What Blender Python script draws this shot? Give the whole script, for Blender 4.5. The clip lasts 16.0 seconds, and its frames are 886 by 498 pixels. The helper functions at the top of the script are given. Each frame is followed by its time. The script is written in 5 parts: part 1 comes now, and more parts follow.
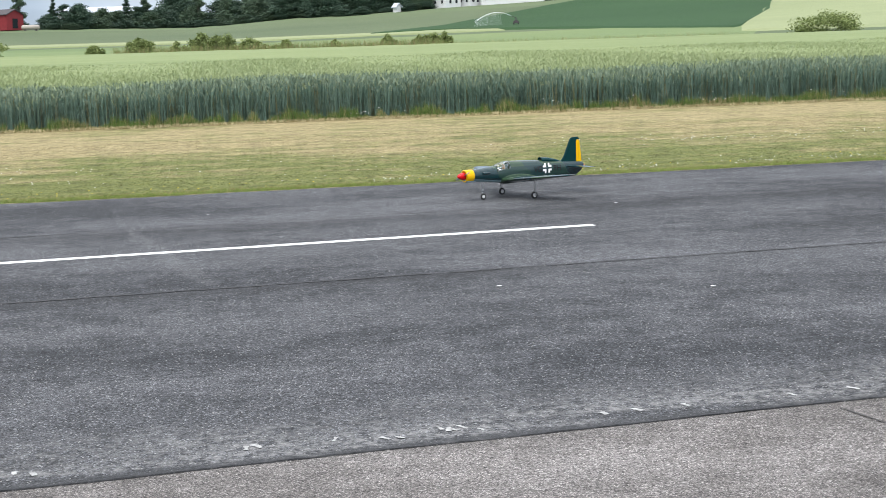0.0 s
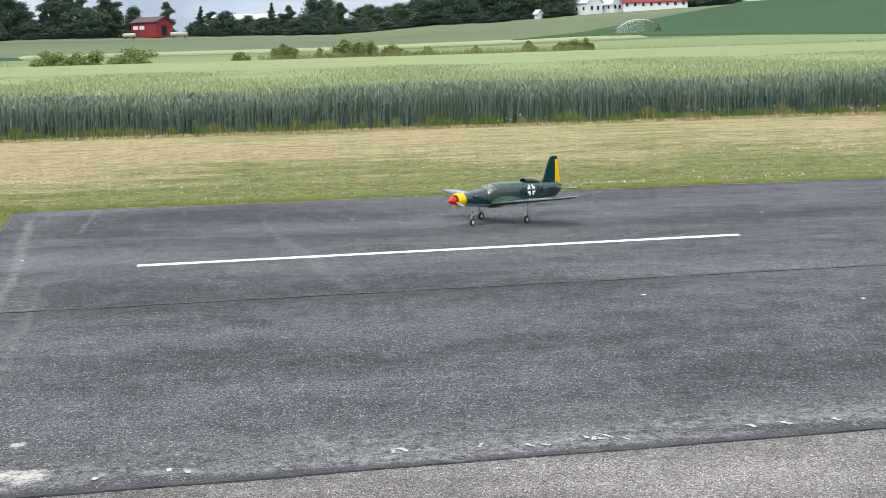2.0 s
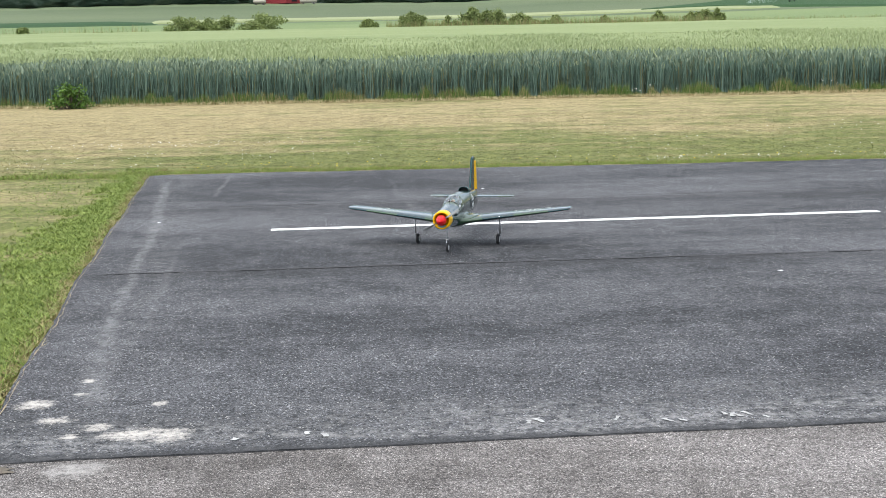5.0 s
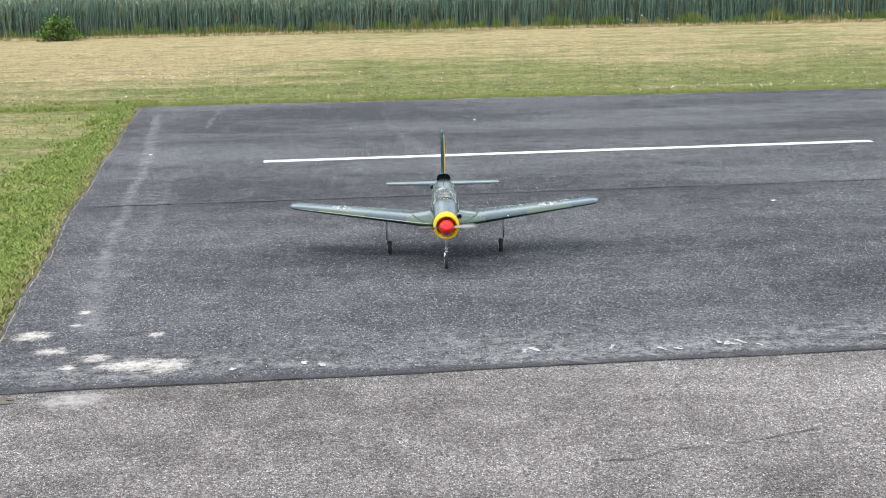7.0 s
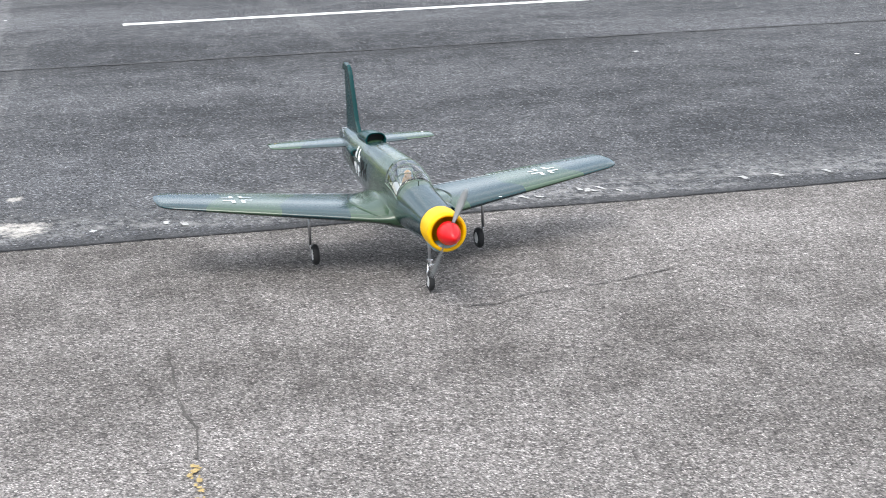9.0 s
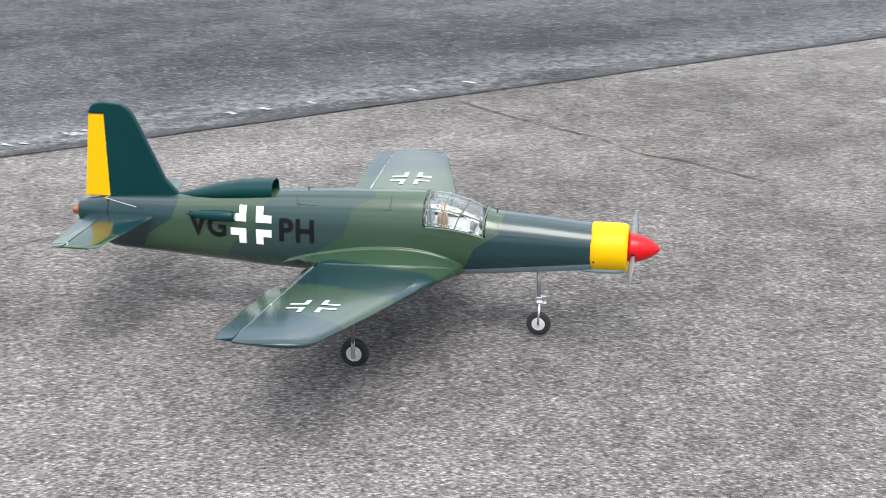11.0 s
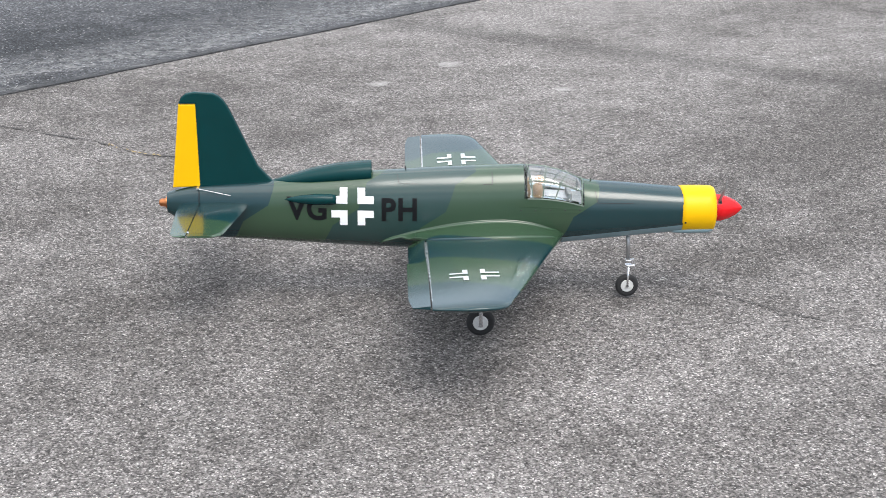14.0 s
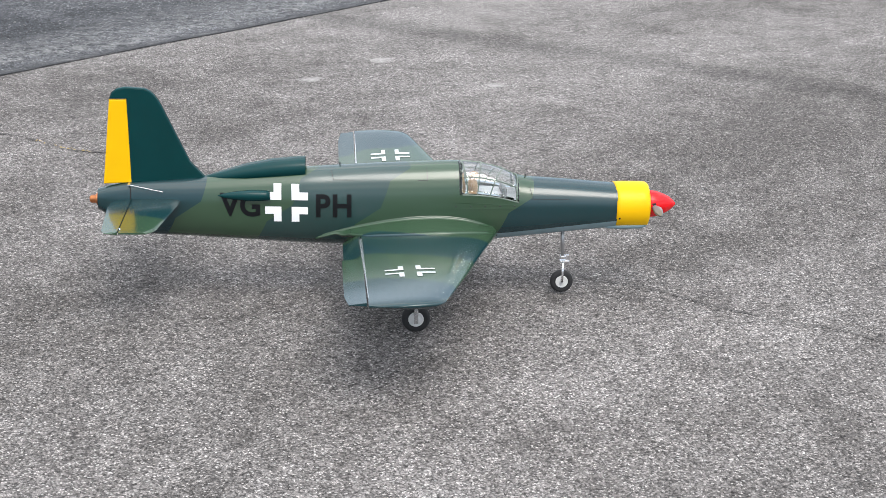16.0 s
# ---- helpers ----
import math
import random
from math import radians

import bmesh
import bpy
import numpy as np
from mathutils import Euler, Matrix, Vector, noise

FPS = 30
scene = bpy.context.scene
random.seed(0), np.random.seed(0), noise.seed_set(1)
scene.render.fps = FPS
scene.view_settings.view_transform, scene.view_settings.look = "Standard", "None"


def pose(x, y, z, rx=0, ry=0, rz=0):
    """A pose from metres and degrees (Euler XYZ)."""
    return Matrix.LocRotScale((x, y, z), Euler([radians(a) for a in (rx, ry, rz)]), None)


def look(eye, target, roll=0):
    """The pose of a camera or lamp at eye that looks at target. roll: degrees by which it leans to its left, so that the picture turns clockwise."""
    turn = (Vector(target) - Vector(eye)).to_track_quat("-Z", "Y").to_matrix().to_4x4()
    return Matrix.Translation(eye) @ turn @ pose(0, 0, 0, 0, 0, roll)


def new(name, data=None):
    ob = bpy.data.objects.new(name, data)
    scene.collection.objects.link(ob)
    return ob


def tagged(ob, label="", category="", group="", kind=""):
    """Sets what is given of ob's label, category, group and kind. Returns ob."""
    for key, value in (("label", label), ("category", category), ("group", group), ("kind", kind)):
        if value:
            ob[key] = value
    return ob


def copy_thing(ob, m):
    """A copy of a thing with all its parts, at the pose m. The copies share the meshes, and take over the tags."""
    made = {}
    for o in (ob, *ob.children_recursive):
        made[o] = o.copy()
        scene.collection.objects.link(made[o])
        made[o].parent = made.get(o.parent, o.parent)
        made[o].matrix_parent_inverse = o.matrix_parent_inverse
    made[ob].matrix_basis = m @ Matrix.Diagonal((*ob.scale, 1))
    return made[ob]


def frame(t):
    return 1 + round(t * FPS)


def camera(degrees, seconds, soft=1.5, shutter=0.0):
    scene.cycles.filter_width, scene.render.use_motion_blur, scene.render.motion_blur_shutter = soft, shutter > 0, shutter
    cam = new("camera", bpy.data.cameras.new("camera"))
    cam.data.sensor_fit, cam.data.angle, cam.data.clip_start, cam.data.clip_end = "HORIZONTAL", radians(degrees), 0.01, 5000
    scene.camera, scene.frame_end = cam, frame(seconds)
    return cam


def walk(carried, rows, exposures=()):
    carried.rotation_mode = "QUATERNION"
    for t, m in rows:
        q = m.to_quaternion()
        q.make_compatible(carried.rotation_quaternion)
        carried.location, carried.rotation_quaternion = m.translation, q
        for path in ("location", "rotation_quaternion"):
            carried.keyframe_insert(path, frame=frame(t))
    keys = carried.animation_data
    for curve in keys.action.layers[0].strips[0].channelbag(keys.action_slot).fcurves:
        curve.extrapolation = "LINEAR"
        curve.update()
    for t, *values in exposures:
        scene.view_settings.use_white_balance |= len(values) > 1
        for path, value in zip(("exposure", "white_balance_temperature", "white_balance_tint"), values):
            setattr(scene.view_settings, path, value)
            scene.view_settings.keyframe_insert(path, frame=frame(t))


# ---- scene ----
# ---- camera ----
EYE_HEIGHT = 1.7
# seconds, sway of the eye (x, y, z), bearing, tilt, lean
CAMERA_ROWS = [
    (0.0, 0.097, 0.009, -0.003, 9.21, -7.68, 1.80),
    (0.5, 0.081, 0.004, -0.002, 7.36, -7.85, 1.86),
    (1.0, 0.067, 0.012, -0.000, 5.94, -7.78, 1.86),
    (1.5, 0.061, 0.003, 0.003, 4.85, -7.52, 1.79),
    (2.0, 0.049, -0.015, 0.006, 3.83, -7.26, 1.72),
    (2.5, 0.031, -0.012, 0.004, 2.59, -7.17, 1.50),
    (3.0, 0.018, -0.005, 0.005, 1.17, -7.29, 1.39),
    (3.5, -0.000, 0.000, 0.000, 0.00, -7.51, 1.19),
    (4.0, -0.016, 0.008, 0.004, -0.88, -7.85, 1.08),
    (4.2, -0.018, 0.008, 0.005, -1.08, -7.97, 1.07),
    (6.3, -0.038, 0.002, 0.012, -0.78, -9.52, 1.27),
    (6.5, -0.040, -0.001, 0.007, -0.76, -9.86, 1.25),
    (7.0, -0.050, -0.004, 0.002, -0.67, -10.99, 1.29),
    (7.5, -0.046, -0.005, -0.013, -0.44, -12.43, 1.46),
    (8.0, -0.027, 0.006, -0.035, 0.16, -13.88, 1.68),
    (8.5, -0.002, 0.013, -0.049, 1.66, -15.23, 1.85),
    (9.0, 0.011, -0.024, -0.048, 4.08, -16.35, 1.89),
    (9.5, 0.020, -0.041, -0.061, 7.72, -17.18, 1.53),
    (10.0, 0.031, -0.050, -0.038, 11.84, -18.07, 1.85),
    (10.2, 0.027, -0.061, -0.041, 13.68, -18.29, 1.52),
    (12.3, 0.093, 0.021, -0.054, 36.81, -19.35, -0.57),
    (12.5, 0.098, 0.030, -0.053, 36.73, -19.17, -0.21),
    (13.0, 0.113, -0.000, -0.054, 38.41, -18.97, -0.27),
    (13.5, 0.120, -0.011, -0.062, 41.50, -19.10, -0.36),
    (14.0, 0.130, -0.010, -0.064, 43.44, -19.16, -0.51),
    (14.5, 0.135, 0.003, -0.068, 44.71, -19.14, -0.83),
    (15.0, 0.131, 0.007, -0.071, 45.61, -19.14, -1.17),
    (15.5, 0.127, 0.005, -0.067, 46.13, -19.20, -1.30),
    (16.0, 0.128, 0.011, -0.069, 46.34, -19.26, -1.33),
]


def camera_pose(dx, dy, dz, bearing, tilt, lean):
    eye = Vector((dx, dy, EYE_HEIGHT + dz))
    a, p = radians(bearing), radians(tilt)
    way = Vector((math.sin(a) * math.cos(p), math.cos(a) * math.cos(p), math.sin(p)))
    return look(eye, eye + way, -lean)


cam = camera(33.41, 16.0, soft=0.5, shutter=0.3)
walk(cam, [(r[0], camera_pose(*r[1:])) for r in CAMERA_ROWS], [(0.0, 0.74), (4.2, 0.74), (7.0, 0.81), (8.0, 0.87), (8.5, 0.93), (10.2, 0.94), (12.5, 0.84), (16.0, 0.82)])

# ---- light: bright overcast, a veiled sun high behind the camera ----
SUN_ELEVATION, SUN_BEARING = 58.0, 205.0
world = bpy.data.worlds.new("overcast_sky")
scene.world = world
world.use_nodes = True
wn, wl = world.node_tree.nodes, world.node_tree.links
wn.clear()
sky = wn.new("ShaderNodeTexSky")
sky.sky_type, sky.sun_disc = "NISHITA", False
sky.sun_elevation, sky.sun_rotation = radians(SUN_ELEVATION), radians(SUN_BEARING)
sky.air_density, sky.dust_density = 1.0, 3.0
sky_gain = wn.new("ShaderNodeMix"); sky_gain.data_type = "RGBA"; sky_gain.blend_type = "MULTIPLY"
sky_gain.inputs[0].default_value = 1.0
sky_gain.inputs[7].default_value = (0.1, 0.1, 0.1, 1)
coord = wn.new("ShaderNodeTexCoord")
stretch = wn.new("ShaderNodeMapping"); stretch.inputs["Scale"].default_value = (1.0, 1.0, 2.6)
clouds = wn.new("ShaderNodeTexNoise")
clouds.inputs["Scale"].default_value, clouds.inputs["Detail"].default_value, clouds.inputs["Roughness"].default_value = 2.2, 7.0, 0.55
cover = wn.new("ShaderNodeMapRange")
cover.inputs[1].default_value, cover.inputs[2].default_value = 0.36, 0.56
cover.inputs[3].default_value, cover.inputs[4].default_value = 0.55, 0.97
shade = wn.new("ShaderNodeTexNoise")
shade.inputs["Scale"].default_value, shade.inputs["Detail"].default_value = 3.1, 5.0
cloud_ramp = wn.new("ShaderNodeValToRGB")
cloud_ramp.color_ramp.elements[0].position, cloud_ramp.color_ramp.elements[0].color = 0.37, (0.50, 0.58, 0.70, 1)
cloud_ramp.color_ramp.elements[1].position, cloud_ramp.color_ramp.elements[1].color = 0.64, (1.50, 1.50, 1.50, 1)
blend = wn.new("ShaderNodeMix"); blend.data_type = "RGBA"
back = wn.new("ShaderNodeBackground"); back.inputs["Strength"].default_value = 1.0
out = wn.new("ShaderNodeOutputWorld")
wl.new(sky.outputs[0], sky_gain.inputs[6])
wl.new(coord.outputs["Generated"], stretch.inputs[0])
wl.new(stretch.outputs[0], clouds.inputs["Vector"])
wl.new(stretch.outputs[0], shade.inputs["Vector"])
wl.new(clouds.outputs[0], cover.inputs[0])
wl.new(shade.outputs[0], cloud_ramp.inputs[0])
wl.new(cover.outputs[0], blend.inputs[0])
wl.new(sky_gain.outputs[2], blend.inputs[6])
wl.new(cloud_ramp.outputs[0], blend.inputs[7])
up = wn.new("ShaderNodeSeparateXYZ")
wl.new(coord.outputs["Generated"], up.inputs[0])
zenith = wn.new("ShaderNodeMapRange")  # an overcast sky is brighter overhead than at the horizon
zenith.inputs[1].default_value, zenith.inputs[2].default_value = 0.0, 1.0
zenith.inputs[3].default_value, zenith.inputs[4].default_value = 0.58, 1.40
wl.new(up.outputs[2], zenith.inputs[0])
graded = wn.new("ShaderNodeMix"); graded.data_type = "RGBA"; graded.blend_type = "MULTIPLY"
graded.inputs[0].default_value = 1.0
wl.new(blend.outputs[2], graded.inputs[6])
horizon = wn.new("ShaderNodeMix"); horizon.data_type = "RGBA"  # and bluer towards the horizon
horizon.inputs[6].default_value, horizon.inputs[7].default_value = (0.88, 1.0, 1.13, 1), (1, 1, 1, 1)
low = wn.new("ShaderNodeMapRange")
low.inputs[1].default_value, low.inputs[2].default_value = 0.0, 0.5
wl.new(up.outputs[2], low.inputs[0])
wl.new(low.outputs[0], horizon.inputs[0])
toned = wn.new("ShaderNodeMix"); toned.data_type = "RGBA"; toned.blend_type = "MULTIPLY"
toned.inputs[0].default_value = 1.0
wl.new(zenith.outputs[0], toned.inputs[6])
wl.new(horizon.outputs[2], toned.inputs[7])
wl.new(toned.outputs[2], graded.inputs[7])
wl.new(graded.outputs[2], back.inputs[0])
wl.new(back.outputs[0], out.inputs[0])

sun = new("sun", bpy.data.lights.new("sun", "SUN"))
sun.data.energy, sun.data.angle, sun.data.color = 1.3, radians(32), (1.0, 0.96, 0.9)
_b, _e = radians(SUN_BEARING), radians(SUN_ELEVATION)
sun.matrix_world = look((30 * math.sin(_b), 30 * math.cos(_b), 40), (30 * math.sin(_b) - math.sin(_b) * math.cos(_e), 30 * math.cos(_b) - math.cos(_b) * math.cos(_e), 40 - math.sin(_e)))

# ---- materials ----


class Nodes:
    """A principled material with short ways to add nodes."""

    def __init__(self, name):
        self.mat = bpy.data.materials.new(name)
        self.mat.use_nodes = True
        self.t = self.mat.node_tree
        self.b = self.t.nodes["Principled BSDF"]
        self.c = self.t.nodes.new("ShaderNodeTexCoord").outputs["Object"]

    def link(self, a, b):
        self.t.links.new(a, b)

    def noise(self, scale, detail=4.0, rough=0.55, vec=None, squash=None):
        n = self.t.nodes.new("ShaderNodeTexNoise")
        n.inputs["Scale"].default_value, n.inputs["Detail"].default_value, n.inputs["Roughness"].default_value = scale, detail, rough
        v = vec or self.c
        if squash:
            v = self.map(squash, v)
        self.link(v, n.inputs["Vector"])
        return n.outputs[0]

    def map(self, scale, vec=None, turn=0.0):
        m = self.t.nodes.new("ShaderNodeMapping")
        m.inputs["Scale"].default_value = scale
        m.inputs["Rotation"].default_value = (0, 0, radians(turn))
        self.link(vec or self.c, m.inputs[0])
        return m.outputs[0]

    def voronoi(self, scale, feature="F1", vec=None):
        n = self.t.nodes.new("ShaderNodeTexVoronoi")
        n.feature = feature
        n.inputs["Scale"].default_value = scale
        self.link(vec or self.c, n.inputs["Vector"])
        return n.outputs

    def ramp(self, fac, stops, hard=False):
        r = self.t.nodes.new("ShaderNodeValToRGB")
        e = r.color_ramp.elements
        while len(e) < len(stops):
            e.new(0.5)
        for el, (p, col) in zip(e, stops):
            el.position, el.color = p, (*(col if isinstance(col, tuple) else (col, col, col)), 1)
        if hard:
            r.color_ramp.interpolation = "CONSTANT"
        self.link(fac, r.inputs[0])
        return r.outputs[0]

    def math(self, op, a, b=0.0, c=None):
        m = self.t.nodes.new("ShaderNodeMath")
        m.operation = op
        for i, v in enumerate((a, b) if c is None else (a, b, c)):
            if isinstance(v, (int, float)):
                m.inputs[i].default_value = v
            else:
                self.link(v, m.inputs[i])
        return m.outputs[0]

    def mix(self, fac, a, b, how="MIX"):
        m = self.t.nodes.new("ShaderNodeMix")
        m.data_type, m.blend_type = "RGBA", how
        for i, v in ((0, fac), (6, a), (7, b)):
            if isinstance(v, (int, float)):
                m.inputs[i].default_value = v if i == 0 else (v, v, v, 1)
            elif isinstance(v, tuple):
                m.inputs[i].default_value = (*v, 1)
            else:
                self.link(v, m.inputs[i])
        return m.outputs[2]

    def xyz(self):
        s = self.t.nodes.new("ShaderNodeSeparateXYZ")
        self.link(self.c, s.inputs[0])
        return s.outputs

    def island(self):
        return self.t.nodes.new("ShaderNodeNewGeometry").outputs["Random Per Island"]

    def rand(self):
        return self.t.nodes.new("ShaderNodeObjectInfo").outputs["Random"]

    def bump(self, height, strength=0.4, distance=0.01):
        n = self.t.nodes.new("ShaderNodeBump")
        n.inputs["Strength"].default_value, n.inputs["Distance"].default_value = strength, distance
        self.link(height, n.inputs["Height"])
        self.link(n.outputs[0], self.b.inputs["Normal"])

    def done(self, colour, rough=0.6, metal=0.0, spec=0.5, coat=0.0):
        for key, v in (("Base Color", colour), ("Roughness", rough), ("Metallic", metal), ("Specular IOR Level", spec), ("Coat Weight", coat)):
            if isinstance(v, tuple):
                self.b.inputs[key].default_value = (*v, 1)
            elif isinstance(v, (int, float)):
                self.b.inputs[key].default_value = v
            else:
                self.link(v, self.b.inputs[key])
        return self.mat


def plain(name, colour, rough=0.5, metal=0.0, grain=40.0, vary=0.15, coat=0.0, bump=0.0, spec=0.5):
    """One surface colour with a little grain and wear at two scales."""
    n = Nodes(name)
    a = n.noise(grain, 3.0)
    b = n.noise(grain * 0.13, 3.0)
    f = n.math("ADD", n.math("MULTIPLY", a, 0.5), n.math("MULTIPLY", b, 0.5))
    dark, light = tuple(c * (1 - vary) for c in colour), tuple(min(1.0, c * (1 + vary)) for c in colour)
    if bump:
        n.bump(a, bump, 0.003)
    r = n.math("ADD", n.math("MULTIPLY", b, 0.2), max(0.02, rough - 0.1))
    return n.done(n.ramp(f, [(0.3, dark), (0.7, light)]), r, metal, spec, coat=coat)


def asphalt(name, base, pale, grain, contrast, dust, spills, spill_colour, tarred=False):
    """Stones set in bitumen: each stone its own shade, dark gaps between them, worn and dusty in wide patches."""
    n = Nodes(name)
    flat = n.map((1.0, 1.0, 0.0))
    big = n.voronoi(grain, vec=flat)
    small = n.voronoi(grain * 2.3, vec=flat)
    pick = n.math("FRACT", n.math("MULTIPLY", n.ramp(big[1], [(0.0, 0.0), (1.0, 1.0)]), 7.31))
    pick2 = n.math("FRACT", n.math("MULTIPLY", n.ramp(small[1], [(0.0, 0.0), (1.0, 1.0)]), 5.17))
    stone = n.ramp(n.math("ADD", n.math("MULTIPLY", pick, 0.7), n.math("MULTIPLY", pick2, 0.3)), [(0.08, 1 - contrast), (0.45, 0.95), (0.74, 1 + contrast * 0.35), (0.84, 1 + contrast * 1.0), (0.90, 1 + contrast * 3.0)])
    gap = n.ramp(big[0], [(0.45, 1.0), (0.85, 1.0 - contrast * 0.75)])
    wide = n.noise(0.5, 6.0, 0.62, squash=(0.4, 1.0, 1.0))
    mid = n.noise(3.2, 6.0, 0.68)
    fleck = n.noise(13.0, 5.0, 0.75)
    f = n.math("ADD", n.math("ADD", n.math("MULTIPLY", wide, 0.5), n.math("MULTIPLY", mid, 0.28)), n.math("MULTIPLY", fleck, 0.22))
    col = n.mix(n.ramp(f, [(0.43, 0.0), (0.57, 1.0)]), base, pale)
    pits = n.ramp(n.noise(48.0, 4.0, 0.8), [(0.36, 1 - contrast * 0.65), (0.5, 1.0), (0.66, 1 + contrast * 0.45)])
    col = n.mix(1.0, col, pits, "MULTIPLY")
    col = n.mix(1.0, col, stone, "MULTIPLY")
    col = n.mix(1.0, col, gap, "MULTIPLY")
    chips = n.voronoi(grain * 0.5, vec=flat)
    lit = n.math("GREATER_THAN", n.math("FRACT", n.math("MULTIPLY", n.ramp(chips[1], [(0.0, 0.0), (1.0, 1.0)]), 9.7)), 0.80)
    lit = n.math("MULTIPLY", lit, n.math("LESS_THAN", chips[0], 0.26))
    col = n.mix(n.math("MULTIPLY", lit, 0.75), col, (0.46, 0.45, 0.43))
    if dust:
        x, y, z = n.xyz()
        edge = n.math("SUBTRACT", n.math("SUBTRACT", y, n.math("MULTIPLY", x, 0.118)), 6.043)
        near_edge = n.ramp(n.math("ADD", n.math("MULTIPLY", edge, 0.7), n.math("MULTIPLY", n.math("SUBTRACT", n.noise(2.5, 6.0, 0.7, squash=(0.3, 1.0, 1.0)), 0.5), 0.9)),
                           [(0.0, 0.05), (0.06, 0.15), (0.16, 0.75), (0.30, 0.4), (0.62, 0.0)])
        tar = n.ramp(n.math("ADD", edge, n.math("MULTIPLY", n.math("SUBTRACT", n.noise(6.0, 5.0, 0.7), 0.5), 0.10)), [(0.0, 0.75), (0.055, 0.6), (0.10, 0.0)])
        col = n.mix(tar, col, (0.040, 0.041, 0.044))
        left = n.math("ADD", x, n.math("MULTIPLY", y, 0.1466))
        near_left = n.ramp(n.math("ADD", n.math("MULTIPLY", n.math("ADD", left, 1.25), 0.8), n.math("MULTIPLY", n.math("SUBTRACT", n.noise(1.6, 6.0, 0.7, squash=(1.0, 0.25, 1.0)), 0.5), 1.1)),
                           [(0.0, 0.0), (0.22, 0.08), (0.34, 0.22), (0.44, 0.06), (0.8, 0.0)])
        scratch = n.ramp(n.noise(14.0, 6.0, 0.85), [(0.44, 0.0), (0.60, 1.0)])
        both = n.math("MULTIPLY", n.math("MAXIMUM", near_edge, near_left), scratch)
        col = n.mix(n.math("MULTIPLY", both, dust), col, (0.36, 0.355, 0.35))
        warp = n.math("MULTIPLY", n.math("SUBTRACT", n.noise(1.1, 6.0, 0.75), 0.5), 0.55)
        worn = n.noise(0.7, 4.0, 0.6, squash=(0.35, 1.0, 1.0))
        for y0, slope, wide_band, depth in ((10.90, 0.0886, 0.45, 0.50), (14.95, 0.100, 0.80, 0.66)):
            off = n.math("SUBTRACT", y, n.math("MULTIPLY", x, slope))
            off = n.math("DIVIDE", n.math("SUBTRACT", n.math("ADD", y0, n.math("MULTIPLY", warp, 0.5)), off), wide_band)
            band = n.ramp(off, [(0.0, 0.0), (0.05, 1.0), (0.45, 0.8), (1.0, 0.0)])
            band = n.math("MULTIPLY", band, n.ramp(worn, [(0.34, 0.25), (0.60, 1.0)]))
            col = n.mix(n.math("MULTIPLY", band, depth), col, (0.024, 0.024, 0.026))
        rub = n.ramp(n.noise(9.0, 7.0, 0.85), [(0.42, 0.0), (0.60, 1.0)])
        for (xa, ya), (xb, yb), half, much in (((-3.60, 17.4), (-2.84, 13.1), 0.075, 0.75), ((-2.84, 13.1), (-2.20, 8.7), 0.06, 0.65), ((-2.45, 12.4), (-1.95, 8.6), 0.035, 0.28), ((-2.20, 8.7), (-1.85, 6.9), 0.09, 0.5),
                                               ((-0.95, 17.3), (-0.60, 14.6), 0.04, 0.22), ((-0.60, 14.6), (0.10, 11.2), 0.12, 0.30), ((-2.97, 18.3), (-2.75, 15.8), 0.035, 0.5), ((-3.75, 18.2), (-1.6, 18.42), 0.07, 0.45)):
            ln = math.hypot(xb - xa, yb - ya)
            ux, uy = (xb - xa) / ln, (yb - ya) / ln
            px, py = n.math("SUBTRACT", x, xa), n.math("SUBTRACT", y, ya)
            lengthwise = n.math("ADD", n.math("MULTIPLY", px, ux), n.math("MULTIPLY", py, uy))
            across = n.math("ABSOLUTE", n.math("ADD", n.math("SUBTRACT", n.math("MULTIPLY", px, uy), n.math("MULTIPLY", py, ux)), n.math("MULTIPLY", warp, 0.35)))
            beyond = n.math("MAXIMUM", n.math("SUBTRACT", n.math("ABSOLUTE", n.math("SUBTRACT", lengthwise, ln / 2)), ln / 2), 0.0)
            q = n.ramp(n.math("DIVIDE", n.math("ADD", across, n.math("MULTIPLY", beyond, 0.4)), half), [(0.0, 1.0), (0.45, 0.7), (1.0, 0.0)])
            col = n.mix(n.math("MULTIPLY", n.math("MULTIPLY", q, rub), much), col, (0.24, 0.24, 0.245))
    if tarred:  # an old tarred seam, dark and soft-edged
        x, y, z = n.xyz()
        off = n.math("ABSOLUTE", n.math("SUBTRACT", n.math("ADD", x, n.math("MULTIPLY", y, 0.215)), 7.47))
        off = n.math("ADD", off, n.math("MULTIPLY", n.math("SUBTRACT", n.noise(5.0, 6.0, 0.75), 0.5), 0.5))
        col = n.mix(1.0, col, n.ramp(off, [(0.0, 0.66), (0.10, 0.76), (0.24, 1.0)]), "MULTIPLY")
    # spills and worn spots with torn outlines
    x, y, z = n.xyz()
    spill = None
    torn = n.math("MULTIPLY", n.math("SUBTRACT", n.noise(15.0, 7.0, 0.85), 0.55), 8.0)
    for cx, cy, rx, ry in spills:
        ux = n.math("MULTIPLY", n.math("SUBTRACT", x, cx), 1 / rx)
        uy = n.math("MULTIPLY", n.math("SUBTRACT", y, cy), 1 / ry)
        q = n.math("SUBTRACT", 1.5, n.math("MULTIPLY", n.math("ADD", n.math("MULTIPLY", ux, ux), n.math("MULTIPLY", uy, uy)), 1.5))
        spill = q if spill is None else n.math("MAXIMUM", spill, q)
